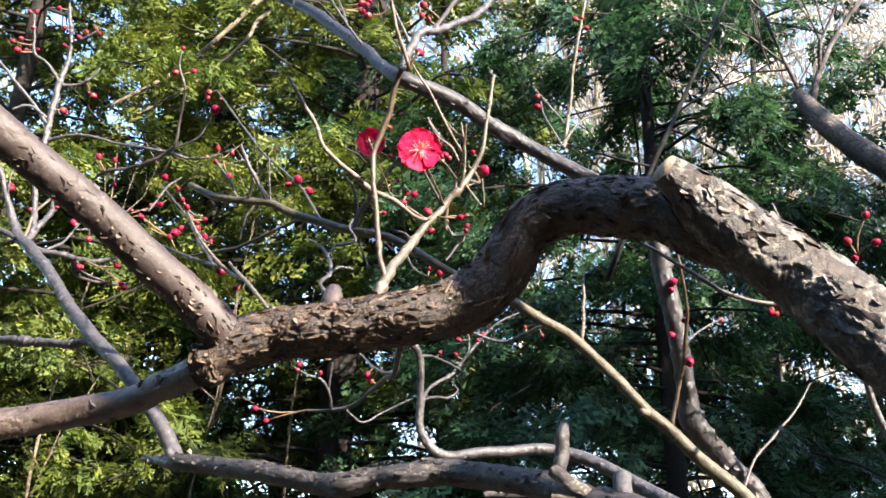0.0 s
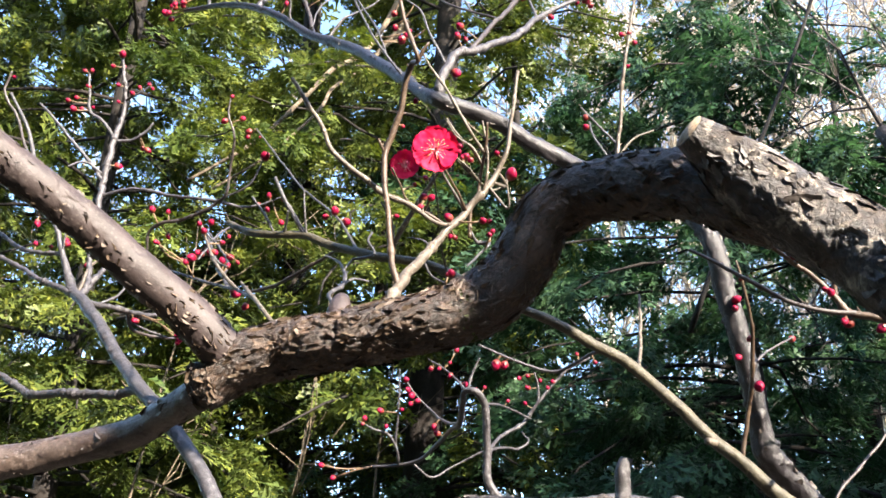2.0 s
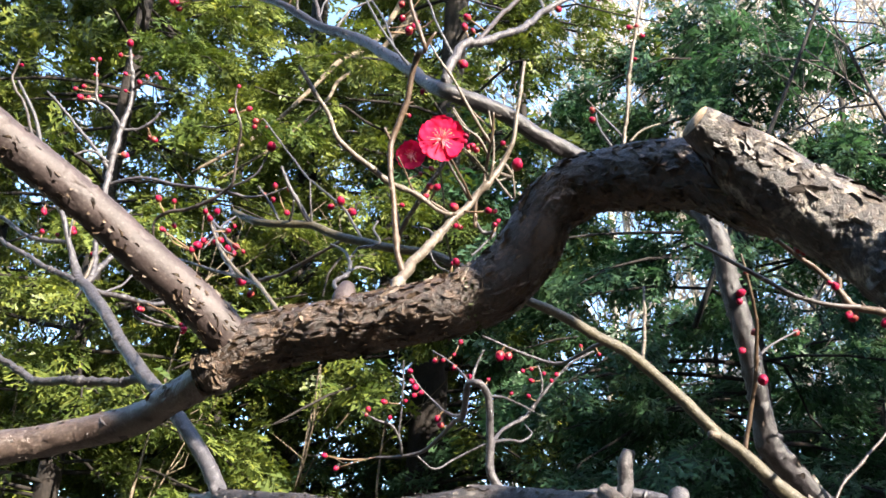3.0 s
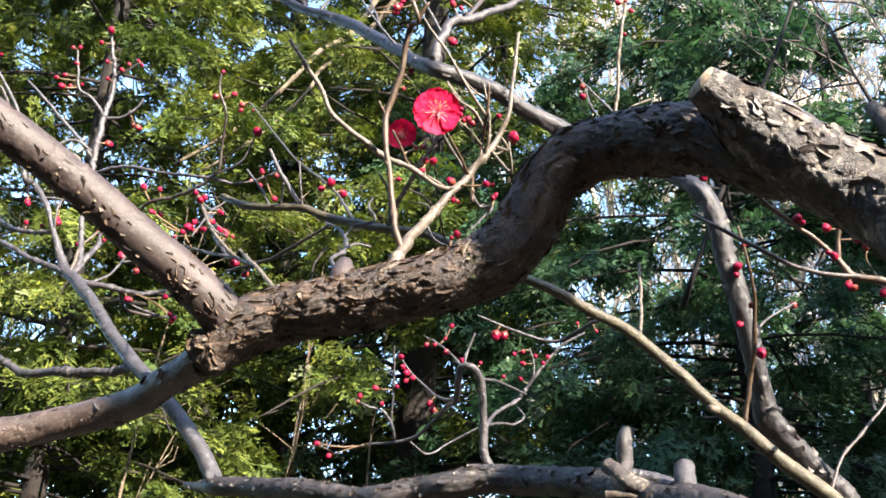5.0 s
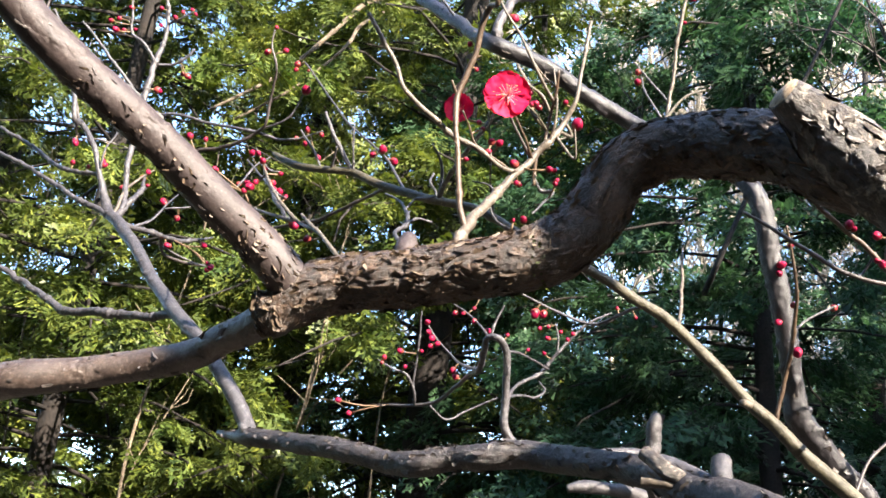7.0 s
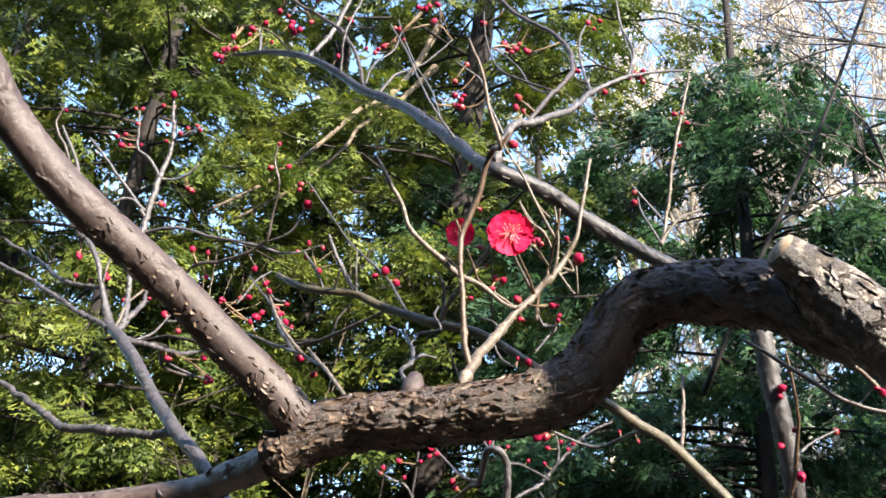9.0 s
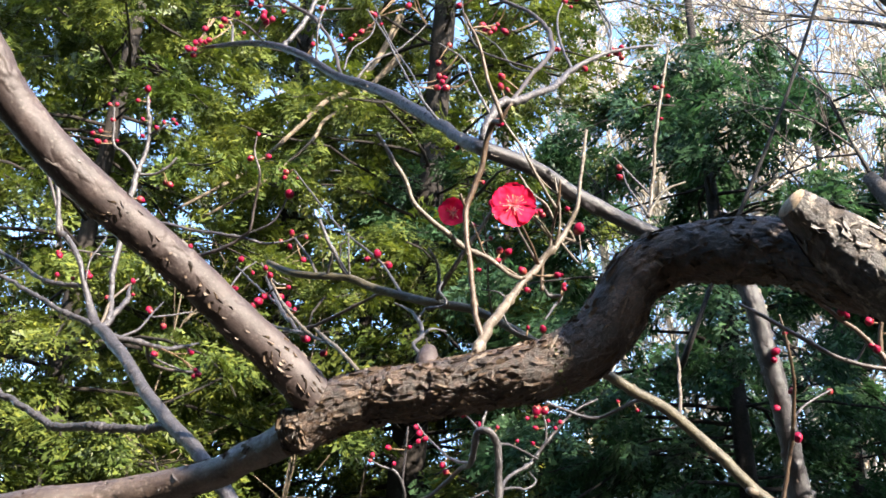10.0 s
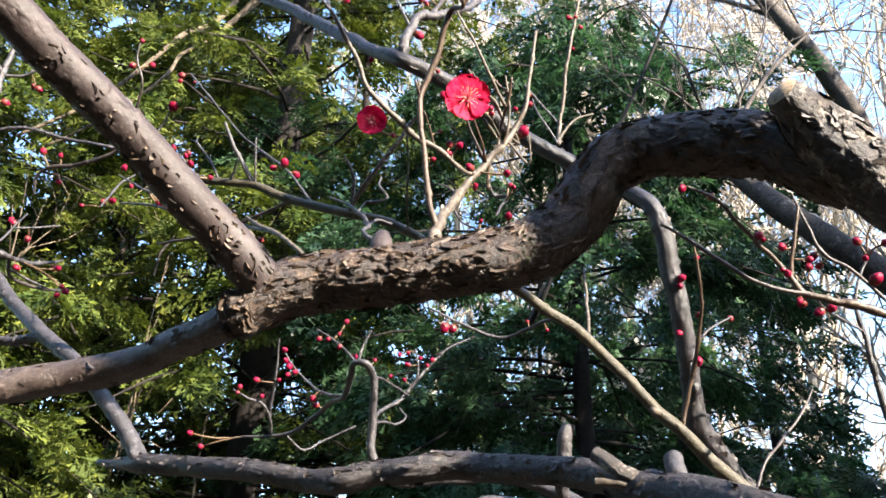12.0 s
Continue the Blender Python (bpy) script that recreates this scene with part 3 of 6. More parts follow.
limb("bough", [(0.5, 0.39, 1.25, 0.024), (0.45, 0.65, 1.5, 0.013), (0.366, 0.849, 1.592, 0.0075), (0.330, 0.852, 1.627, 0.0071), (0.298, 0.849, 1.653, 0.0066),
    (0.267, 0.847, 1.682, 0.0061), (0.246, 0.852, 1.702, 0.0057), (0.224, 0.852, 1.726, 0.0055), (0.201, 0.852, 1.749, 0.0053), (0.168, 0.846, 1.775, 0.0053),
    (0.141, 0.839, 1.787, 0.0048), (0.110, 0.826, 1.801, 0.0044), (0.082, 0.823, 1.812, 0.0040), (0.060, 0.831, 1.824, 0.0040), (0.035, 0.833, 1.839, 0.0040),
    (0.010, 0.844, 1.859, 0.0041), (-0.011, 0.852, 1.870, 0.0042), (-0.044, 0.860, 1.879, 0.0042), (-0.073, 0.882, 1.894, 0.0044), (-0.103, 0.904, 1.911, 0.0043),
    (-0.135, 0.921, 1.930, 0.0042), (-0.159, 0.930, 1.935, 0.0040), (-0.201, 0.957, 1.952, 0.0039),
    (-0.228, 0.983, 1.974, 0.0030)], TWIG_GREEN, 0.0022, 26, knobby, "long thin olive-brown bough")
limb("bough", [(0.5, 0.39, 1.15, 0.024), (0.45, 0.8, 1.45, 0.013), (0.374, 1.060, 1.563, 0.0102), (0.304, 1.054, 1.590, 0.0093), (0.263, 1.051, 1.607, 0.0086),
    (0.228, 1.048, 1.620, 0.0085), (0.193, 1.045, 1.636, 0.0078), (0.154, 1.023, 1.640, 0.0065), (0.125, 1.023, 1.640, 0.0065),
    (0.110, 1.024, 1.637, 0.0041)], BARK_GREY, 0.0022, 26, knobby, "grey lichened bough beneath the lower one")
limb("bough", [(0.5, 0.4, 1.1, 0.024), (0.55, 1.2, 1.5, 0.016), (0.48, 1.6, 1.7, 0.013), (0.330, 1.727, 1.791, 0.0108), (0.212, 1.728, 1.786, 0.0098),
    (0.114, 1.728, 1.786, 0.0089), (0.088, 1.721, 1.819, 0.0076), (0.086, 1.709, 1.875, 0.0071), (0.084, 1.689, 1.921, 0.0066), (0.078, 1.673, 1.952, 0.0066),
    (0.064, 1.659, 1.967, 0.0061), (0.048, 1.669, 1.970, 0.0057), (0.043, 1.693, 1.952, 0.0058), (0.040, 1.748, 1.935, 0.0055), (0.024, 1.848, 1.944, 0.0043),
    (-0.009, 1.952, 1.934, 0.0040), (-0.044, 2.007, 1.917, 0.0036), (-0.083, 2.029, 1.913, 0.0032),
    (-0.139, 2.058, 1.916, 0.0021)], BARK_GREY, 0.0016, 28, knobby, "grey bent branch with fine twigs and buds")
# pruned stubs
limb("stub", [(0.132, 0.624, 1.593, 0.0058), (0.124, 0.632, 1.603, 0.0055),
    (0.112, 0.645, 1.616, 0.0051)], BARK_PALE, 0.0008, 48, peeling, "pale sawn stub", seat=True, cut=True)
limb("stub", [(0.154, 0.596, 1.582, 0.0070), (0.153, 0.604, 1.594, 0.0067),
    (0.155, 0.616, 1.609, 0.0062)], BARK_GREY, 0.0008, 56, peeling, "short upright sawn stub", seat=True, cut=True)
limb("stub", [(0.133, 0.619, 1.595, 0.0036), (0.122, 0.634, 1.595, 0.0031), (0.109, 0.639, 1.596, 0.0028)], TWIG_PALE, 0.0008, 28, knobby, "", seat=True, cut=True)
limb("stub", [(0.19, 0.95, 1.61, 0.007), (0.172, 0.909, 1.647, 0.0069), (0.173, 0.905, 1.669, 0.0071), (0.175, 0.901, 1.684, 0.0069),
    (0.178, 0.899, 1.695, 0.0058)], BARK_GREY, 0.0008, 48, peeling, "weathered broken stub", cut=True)
limb("stub", [(-0.049, 0.520, 1.697, 0.0063), (-0.049, 0.528, 1.708, 0.0058), (-0.048, 0.530, 1.713, 0.0042)], BARK_SMOOTH, 0.0008, 40, smooth_skin, "", seat=True)
limb("stub", [(0.250, 0.849, 1.698, 0.0041), (0.238, 0.842, 1.698, 0.0030)], TWIG_PALE, 0.0008, 20, knobby, "", seat=True)
# twigs
limb("twig", [(-0.025, 0.513, 1.705, 0.0034), (-0.013, 0.539, 1.729, 0.0031), (-0.000, 0.560, 1.753, 0.0029), (0.007, 0.567, 1.766, 0.0026),
    (0.018, 0.574, 1.781, 0.0024), (0.028, 0.581, 1.795, 0.0025), (0.037, 0.579, 1.805, 0.0022), (0.047, 0.581, 1.822, 0.0019), (0.053, 0.578, 1.835, 0.0016),
    (0.058, 0.577, 1.864, 0.0013), (0.063, 0.575, 1.899, 0.0012)], TWIG_PALE, 0.0024, 14, twiggy, "", seat=True)
limb("twig", [(-0.017, 0.532, 1.720, 0.0021), (-0.021, 0.535, 1.747, 0.0019), (-0.023, 0.536, 1.770, 0.0018), (-0.026, 0.536, 1.793, 0.0018),
    (-0.026, 0.537, 1.813, 0.0020), (-0.020, 0.533, 1.828, 0.0020), (-0.015, 0.528, 1.843, 0.0019), (-0.011, 0.522, 1.858, 0.0019), (-0.008, 0.518, 1.866, 0.0020),
    (-0.005, 0.506, 1.860, 0.0014), (-0.014, 0.502, 1.891, 0.0013), (-0.021, 0.498, 1.920, 0.0011),
    (-0.029, 0.499, 1.940, 0.0008)], TWIG_BROWN, 0.0024, 9, twiggy, "", seat=True)
limb("twig", [(-0.026, 0.537, 1.812, 0.0012), (-0.028, 0.534, 1.816, 0.0009), (-0.030, 0.531, 1.820, 0.0008)], TWIG_BROWN, 0.0024, 9, twiggy, "", seat=True)
limb("twig", [(-0.006, 0.506, 1.859, 0.0013), (-0.002, 0.503, 1.865, 0.0011), (0.002, 0.500, 1.870, 0.0008)], TWIG_BROWN, 0.0024, 9, twiggy, "", seat=True)
limb("twig", [(0.020, 0.575, 1.776, 0.0011), (0.007, 0.563, 1.776, 0.0013), (-0.014, 0.553, 1.786, 0.0016), (-0.028, 0.548, 1.791, 0.0019),
    (-0.035, 0.545, 1.796, 0.0019), (-0.049, 0.540, 1.805, 0.0017), (-0.059, 0.536, 1.814, 0.0016), (-0.064, 0.532, 1.827, 0.0014), (-0.074, 0.526, 1.842, 0.0014),
    (-0.085, 0.522, 1.859, 0.0013)], TWIG_PALE, 0.0024, 9, twiggy, "", seat=True)
limb("twig", [(-0.041, 0.860, 1.877, 0.0025), (-0.035, 0.848, 1.888, 0.0023), (-0.029, 0.836, 1.896, 0.0023), (-0.014, 0.821, 1.916, 0.0023),
    (0.004, 0.811, 1.943, 0.0020), (0.014, 0.803, 1.957, 0.0016)], TWIG_PALE, 0.0024, 14, twiggy, "", seat=True)
limb("twig", [(0.033, 0.582, 1.800, 0.0014), (0.036, 0.576, 1.821, 0.0011), (0.039, 0.568, 1.836, 0.0010),
    (0.040, 0.560, 1.849, 0.0008)], TWIG_BROWN, 0.0024, 9, twiggy, "", seat=True)
limb("twig", [(0.038, 0.569, 1.833, 0.0010), (0.026, 0.562, 1.848, 0.0010), (0.013, 0.555, 1.871, 0.0008), (0.001, 0.549, 1.888, 0.0007),
    (-0.004, 0.546, 1.897, 0.0005)], TWIG_PALE, 0.0024, 9, twiggy, "", seat=True)
limb("twig", [(0.038, 0.575, 1.825, 0.0010), (0.030, 0.573, 1.836, 0.0010), (0.021, 0.573, 1.846, 0.0008),
    (0.013, 0.572, 1.859, 0.0008)], TWIG_PALE, 0.0024, 9, twiggy, "", seat=True)
limb("twig", [(0.027, 0.582, 1.793, 0.0013), (0.018, 0.572, 1.802, 0.0009), (0.009, 0.562, 1.816, 0.0009),
    (0.007, 0.556, 1.819, 0.0006)], TWIG_DARK, 0.0024, 9, twiggy, "", seat=True)
limb("twig", [(0.055, 0.610, 1.805, 0.0012), (0.054, 0.601, 1.824, 0.0012), (0.049, 0.595, 1.829, 0.0010),
    (0.045, 0.592, 1.831, 0.0007)], TWIG_PALE, 0.0024, 9, twiggy, "", seat=True)
limb("twig", [(0.053, 0.609, 1.809, 0.0012), (0.044, 0.597, 1.817, 0.0010), (0.030, 0.586, 1.824, 0.0010),
    (0.018, 0.569, 1.827, 0.0008)], TWIG_GREEN, 0.0024, 9, twiggy, "", seat=True)
limb("twig", [(0.028, 0.582, 1.794, 0.0014), (0.028, 0.584, 1.784, 0.0014), (0.028, 0.585, 1.776, 0.0013)], TWIG_BROWN, 0.0024, 9, twiggy, "", seat=True)
limb("twig", [(0.029, 0.587, 1.779, 0.0010), (0.034, 0.591, 1.775, 0.0010), (0.040, 0.586, 1.773, 0.0009), (0.032, 0.569, 1.756, 0.0008),
    (0.025, 0.552, 1.742, 0.0006)], BARK_GREY, 0.0024, 9, twiggy, "", seat=True)
limb("twig", [(0.004, 0.825, 1.852, 0.0009), (0.007, 0.809, 1.879, 0.0009), (0.005, 0.793, 1.905, 0.0009),
    (0.001, 0.777, 1.933, 0.0009)], TWIG_GREEN, 0.0024, 9, twiggy, "", seat=True)
limb("twig", [(0.003, 0.564, 1.759, 0.0009), (-0.002, 0.567, 1.766, 0.0006), (-0.013, 0.571, 1.770, 0.0005)], BARK_GREY, 0.0024, 9, twiggy, "", seat=True)
limb("twig", [(-0.004, 0.561, 1.745, 0.0007), (0.003, 0.553, 1.736, 0.0007), (0.012, 0.545, 1.728, 0.0006)], BARK_GREY, 0.0024, 9, twiggy, "", seat=True)
limb("twig", [(-0.083, 0.525, 1.698, 0.0014), (-0.104, 0.566, 1.723, 0.0014), (-0.123, 0.611, 1.751, 0.0013),
    (-0.128, 0.620, 1.759, 0.0008)], TWIG_PALE, 0.0024, 9, twiggy, "", seat=True)
limb("twig", [(-0.112, 0.584, 1.734, 0.0011), (-0.139, 0.640, 1.762, 0.0012), (-0.168, 0.676, 1.782, 0.0011), (-0.200, 0.713, 1.804, 0.0010),
    (-0.229, 0.750, 1.821, 0.0008)], BARK_GREY, 0.0024, 9, twiggy, "", seat=True)
limb("twig", [(-0.141, 0.649, 1.766, 0.0014), (-0.162, 0.693, 1.800, 0.0015), (-0.178, 0.727, 1.831, 0.0012),
    (-0.187, 0.743, 1.851, 0.0008)], BARK_GREY, 0.0024, 9, twiggy, "", seat=True)
limb("twig", [(-0.059, 0.529, 1.704, 0.0014), (-0.057, 0.541, 1.718, 0.0013), (-0.053, 0.564, 1.734, 0.0013), (-0.055, 0.599, 1.758, 0.0013),
    (-0.061, 0.617, 1.772, 0.0010), (-0.073, 0.635, 1.785, 0.0007)], BARK_GREY, 0.0024, 9, twiggy, "", seat=True)
limb("twig", [(-0.052, 0.563, 1.735, 0.0009), (-0.045, 0.572, 1.742, 0.0008), (-0.037, 0.577, 1.742, 0.0006)], BARK_GREY, 0.0024, 9, twiggy, "", seat=True)
limb("twig", [(-0.055, 0.604, 1.761, 0.0008), (-0.051, 0.607, 1.770, 0.0007)], BARK_GREY, 0.0024, 9, twiggy, "", seat=True)
limb("twig", [(-0.132, 0.916, 1.929, 0.0025), (-0.147, 0.916, 1.954, 0.0023), (-0.158, 0.911, 1.975, 0.0020),
    (-0.165, 0.908, 1.991, 0.0015)], BARK_GREY, 0.0024, 14, twiggy, "", seat=True)
limb("twig", [(-0.132, 0.916, 1.930, 0.0013), (-0.132, 0.906, 1.950, 0.0010), (-0.133, 0.901, 1.973, 0.0008)], BARK_GREY, 0.0024, 9, twiggy, "", seat=True)
limb("twig", [(-0.167, 0.929, 1.938, 0.0015), (-0.180, 0.934, 1.962, 0.0013), (-0.194, 0.940, 1.984, 0.0011)], BARK_GREY, 0.0024, 9, twiggy, "", seat=True)
limb("twig", [(-0.156, 0.930, 1.934, 0.0013), (-0.152, 0.918, 1.943, 0.0013), (-0.149, 0.906, 1.951, 0.0010)], BARK_GREY, 0.0024, 9, twiggy, "", seat=True)
limb("twig", [(-0.074, 0.883, 1.893, 0.0019), (-0.079, 0.894, 1.909, 0.0015), (-0.100, 0.926, 1.952, 0.0013), (-0.123, 0.951, 1.982, 0.0013),
    (-0.145, 0.975, 2.011, 0.0011), (-0.178, 1.005, 2.062, 0.0011), (-0.218, 1.042, 2.128, 0.0009)], BARK_GREY, 0.0024, 9, twiggy, "", seat=True)
limb("twig", [(-0.040, 0.860, 1.880, 0.0021), (-0.038, 0.851, 1.898, 0.0018), (-0.041, 0.842, 1.915, 0.0014),
    (-0.049, 0.835, 1.926, 0.0007)], BARK_GREY, 0.0024, 9, twiggy, "", seat=True)
limb("twig", [(-0.094, 0.900, 1.905, 0.0019), (-0.105, 0.925, 1.911, 0.0017), (-0.144, 0.957, 1.902, 0.0018), (-0.189, 0.999, 1.901, 0.0019),
    (-0.231, 1.038, 1.907, 0.0014)], TWIG_DARK, 0.0024, 9, twiggy, "", seat=True)
limb("twig", [(0.189, 0.852, 1.764, 0.0018), (0.198, 0.884, 1.814, 0.0016), (0.203, 0.901, 1.856, 0.0015)], TWIG_PALE, 0.0024, 9, twiggy, "", seat=True)
limb("twig", [(0.272, 0.848, 1.686, 0.0022), (0.272, 0.841, 1.710, 0.0020), (0.276, 0.832, 1.733, 0.0020), (0.277, 0.814, 1.758, 0.0018), (0.275, 0.798, 1.783, 0.0015),
    (0.268, 0.782, 1.811, 0.0013), (0.261, 0.772, 1.838, 0.0009)], TWIG_BROWN, 0.0024, 14, twiggy, "", seat=True)
limb("twig", [(0.277, 0.816, 1.760, 0.0013), (0.293, 0.822, 1.771, 0.0011), (0.322, 0.833, 1.789, 0.0009)], BARK_GREY, 0.0024, 9, twiggy, "", seat=True)
limb("twig", [(0.154, 0.845, 1.780, 0.0020), (0.146, 0.860, 1.782, 0.0018), (0.136, 0.881, 1.781, 0.0016), (0.117, 0.902, 1.778, 0.0016), (0.081, 0.909, 1.791, 0.0014),
    (0.044, 0.911, 1.808, 0.0009)], BARK_GREY, 0.0024, 9, twiggy, "", seat=True)
limb("twig", [(0.395, 0.694, 1.746, 0.0037), (0.368, 0.697, 1.754, 0.0034), (0.336, 0.701, 1.762, 0.0030), (0.320, 0.705, 1.768, 0.0028), (0.312, 0.707, 1.781, 0.0024),
    (0.300, 0.704, 1.794, 0.0020), (0.280, 0.697, 1.805, 0.0018), (0.256, 0.680, 1.814, 0.0017), (0.234, 0.671, 1.829, 0.0015),
    (0.209, 0.665, 1.834, 0.0009)], TWIG_BROWN, 0.0024, 14, twiggy, "", seat=True)
limb("twig", [(0.324, 0.705, 1.765, 0.0024), (0.301, 0.705, 1.768, 0.0018), (0.277, 0.708, 1.777, 0.0018), (0.254, 0.710, 1.792, 0.0018), (0.230, 0.712, 1.808, 0.0016),
    (0.206, 0.714, 1.823, 0.0010)], TWIG_DARK, 0.0024, 14, twiggy, "", seat=True)
limb("twig", [(0.314, 0.708, 1.779, 0.0020), (0.314, 0.704, 1.794, 0.0018), (0.317, 0.700, 1.814, 0.0016),
    (0.322, 0.695, 1.840, 0.0014)], TWIG_BROWN, 0.0024, 9, twiggy, "", seat=True)
limb("twig", [(0.292, 0.730, 1.767, 0.0008), (0.299, 0.718, 1.779, 0.0010), (0.305, 0.705, 1.792, 0.0010)], BARK_GREY, 0.0024, 9, twiggy, "", seat=True)
limb("twig", [(0.432, 0.724, 1.750, 0.0021), (0.413, 0.729, 1.775, 0.0016), (0.381, 0.728, 1.802, 0.0016), (0.363, 0.731, 1.815, 0.0016), (0.351, 0.730, 1.840, 0.0014),
    (0.339, 0.729, 1.869, 0.0011)], TWIG_DARK, 0.0024, 9, twiggy, "", seat=True)
limb("twig", [(0.479, 0.834, 1.667, 0.0040), (0.463, 0.826, 1.704, 0.0035), (0.451, 0.818, 1.742, 0.0027), (0.443, 0.811, 1.773, 0.0025), (0.435, 0.805, 1.798, 0.0020),
    (0.440, 0.801, 1.820, 0.0015), (0.451, 0.796, 1.845, 0.0013)], BARK_GREY, 0.0024, 14, twiggy, "")
limb("twig", [(0.441, 0.810, 1.775, 0.0012), (0.403, 0.789, 1.780, 0.0012), (0.366, 0.758, 1.783, 0.0009),
    (0.353, 0.745, 1.793, 0.0007)], BARK_GREY, 0.0024, 9, twiggy, "", seat=True)
limb("twig", [(0.331, 0.853, 1.622, 0.0016), (0.345, 0.858, 1.646, 0.0014), (0.385, 0.881, 1.684, 0.0013), (0.418, 0.895, 1.716, 0.0013),
    (0.436, 0.899, 1.741, 0.0008)], TWIG_DARK, 0.0024, 9, twiggy, "", seat=True)
limb("twig", [(-0.351, 1.157, 1.829, 0.0046), (-0.414, 1.206, 1.840, 0.0052), (-0.490, 1.254, 1.853, 0.0055), (-0.555, 1.302, 1.868, 0.0054),
    (-0.609, 1.346, 1.901, 0.0049), (-0.666, 1.390, 1.935, 0.0047), (-0.742, 1.432, 1.976, 0.0041)], BARK_GREY, 0.0024, 14, twiggy, "", seat=True)
limb("twig", [(-0.551, 1.397, 2.044, 0.0051), (-0.651, 1.456, 2.106, 0.0038), (-0.730, 1.496, 2.156, 0.0035),
    (-0.823, 1.536, 2.208, 0.0032)], BARK_GREY, 0.0024, 14, twiggy, "", seat=True)
limb("twig", [(-0.598, 1.432, 2.123, 0.0037), (-0.662, 1.467, 2.150, 0.0034), (-0.756, 1.535, 2.216, 0.0032),
    (-0.842, 1.574, 2.271, 0.0029)], BARK_GREY, 0.0024, 14, twiggy, "", seat=True)
limb("twig", [(-0.524, 1.371, 2.023, 0.0050), (-0.503, 1.439, 2.041, 0.0040), (-0.473, 1.517, 2.057, 0.0037), (-0.457, 1.564, 2.077, 0.0025),
    (-0.445, 1.610, 2.101, 0.0017)], BARK_GREY, 0.0024, 14, twiggy, "", seat=True)
limb("twig", [(-0.493, 1.468, 2.048, 0.0028), (-0.500, 1.522, 2.036, 0.0025), (-0.467, 1.573, 2.037, 0.0025),
    (-0.440, 1.620, 2.053, 0.0017)], TWIG_DARK, 0.0024, 14, twiggy, "", seat=True)
limb("twig", [(-0.540, 1.387, 2.044, 0.0050), (-0.537, 1.413, 2.070, 0.0043), (-0.530, 1.453, 2.118, 0.0037),
    (-0.537, 1.477, 2.150, 0.0021)], BARK_GREY, 0.0024, 14, twiggy, "", seat=True)
limb("twig", [(-0.538, 1.404, 2.061, 0.0047), (-0.546, 1.425, 2.108, 0.0044), (-0.554, 1.434, 2.161, 0.0045), (-0.555, 1.443, 2.215, 0.0050),
    (-0.553, 1.452, 2.267, 0.0051), (-0.553, 1.453, 2.310, 0.0056), (-0.544, 1.454, 2.353, 0.0048), (-0.538, 1.452, 2.413, 0.0035), (-0.541, 1.441, 2.463, 0.0031),
    (-0.546, 1.433, 2.501, 0.0022)], BARK_GREY, 0.0024, 14, twiggy, "", seat=True)
limb("twig", [(-0.548, 1.455, 2.349, 0.0030), (-0.572, 1.448, 2.386, 0.0026), (-0.591, 1.445, 2.397, 0.0026), (-0.594, 1.438, 2.429, 0.0022),
    (-0.598, 1.430, 2.467, 0.0018)], BARK_GREY, 0.0024, 14, twiggy, "", seat=True)
limb("twig", [(-0.546, 1.455, 2.349, 0.0026), (-0.517, 1.455, 2.352, 0.0022), (-0.497, 1.452, 2.363, 0.0022),
    (-0.483, 1.449, 2.380, 0.0017)], BARK_GREY, 0.0024, 14, twiggy, "", seat=True)
limb("twig", [(-0.556, 1.452, 2.269, 0.0034), (-0.615, 1.436, 2.343, 0.0026), (-0.671, 1.423, 2.404, 0.0018)], BARK_GREY, 0.0024, 14, twiggy, "", seat=True)
limb("twig", [(-0.554, 1.449, 2.281, 0.0025), (-0.589, 1.436, 2.297, 0.0021), (-0.608, 1.428, 2.285, 0.0013)], BARK_GREY, 0.0024, 14, twiggy, "", seat=True)
limb("twig", [(-0.539, 1.450, 2.423, 0.0022), (-0.512, 1.438, 2.432, 0.0017), (-0.492, 1.435, 2.445, 0.0013)], BARK_GREY, 0.0024, 14, twiggy, "", seat=True)
limb("twig", [(-0.658, 1.430, 2.229, 0.0025), (-0.689, 1.439, 2.329, 0.0026), (-0.719, 1.445, 2.397, 0.0023), (-0.741, 1.437, 2.437, 0.0023),
    (-0.732, 1.429, 2.472, 0.0014)], TWIG_DARK, 0.0024, 14, twiggy, "", seat=True)
limb("twig", [(-0.558, 1.447, 2.243, 0.0029), (-0.500, 1.436, 2.248, 0.0025), (-0.441, 1.429, 2.233, 0.0024), (-0.351, 1.403, 2.208, 0.0024),
    (-0.306, 1.405, 2.199, 0.0020), (-0.280, 1.405, 2.203, 0.0016), (-0.243, 1.402, 2.217, 0.0012)], BARK_GREY, 0.0024, 14, twiggy, "", seat=True)
limb("twig", [(-0.350, 1.404, 2.206, 0.0024), (-0.337, 1.393, 2.210, 0.0023), (-0.327, 1.374, 2.250, 0.0020), (-0.318, 1.344, 2.294, 0.0019),
    (-0.329, 1.337, 2.330, 0.0016), (-0.326, 1.331, 2.355, 0.0012)], TWIG_DARK, 0.0024, 14, twiggy, "", seat=True)
limb("twig", [(-0.347, 1.404, 2.204, 0.0024), (-0.376, 1.416, 2.195, 0.0028), (-0.412, 1.438, 2.192, 0.0028), (-0.451, 1.448, 2.189, 0.0029),
    (-0.470, 1.460, 2.181, 0.0021), (-0.475, 1.476, 2.155, 0.0016)], TWIG_DARK, 0.0024, 14, twiggy, "", seat=True)
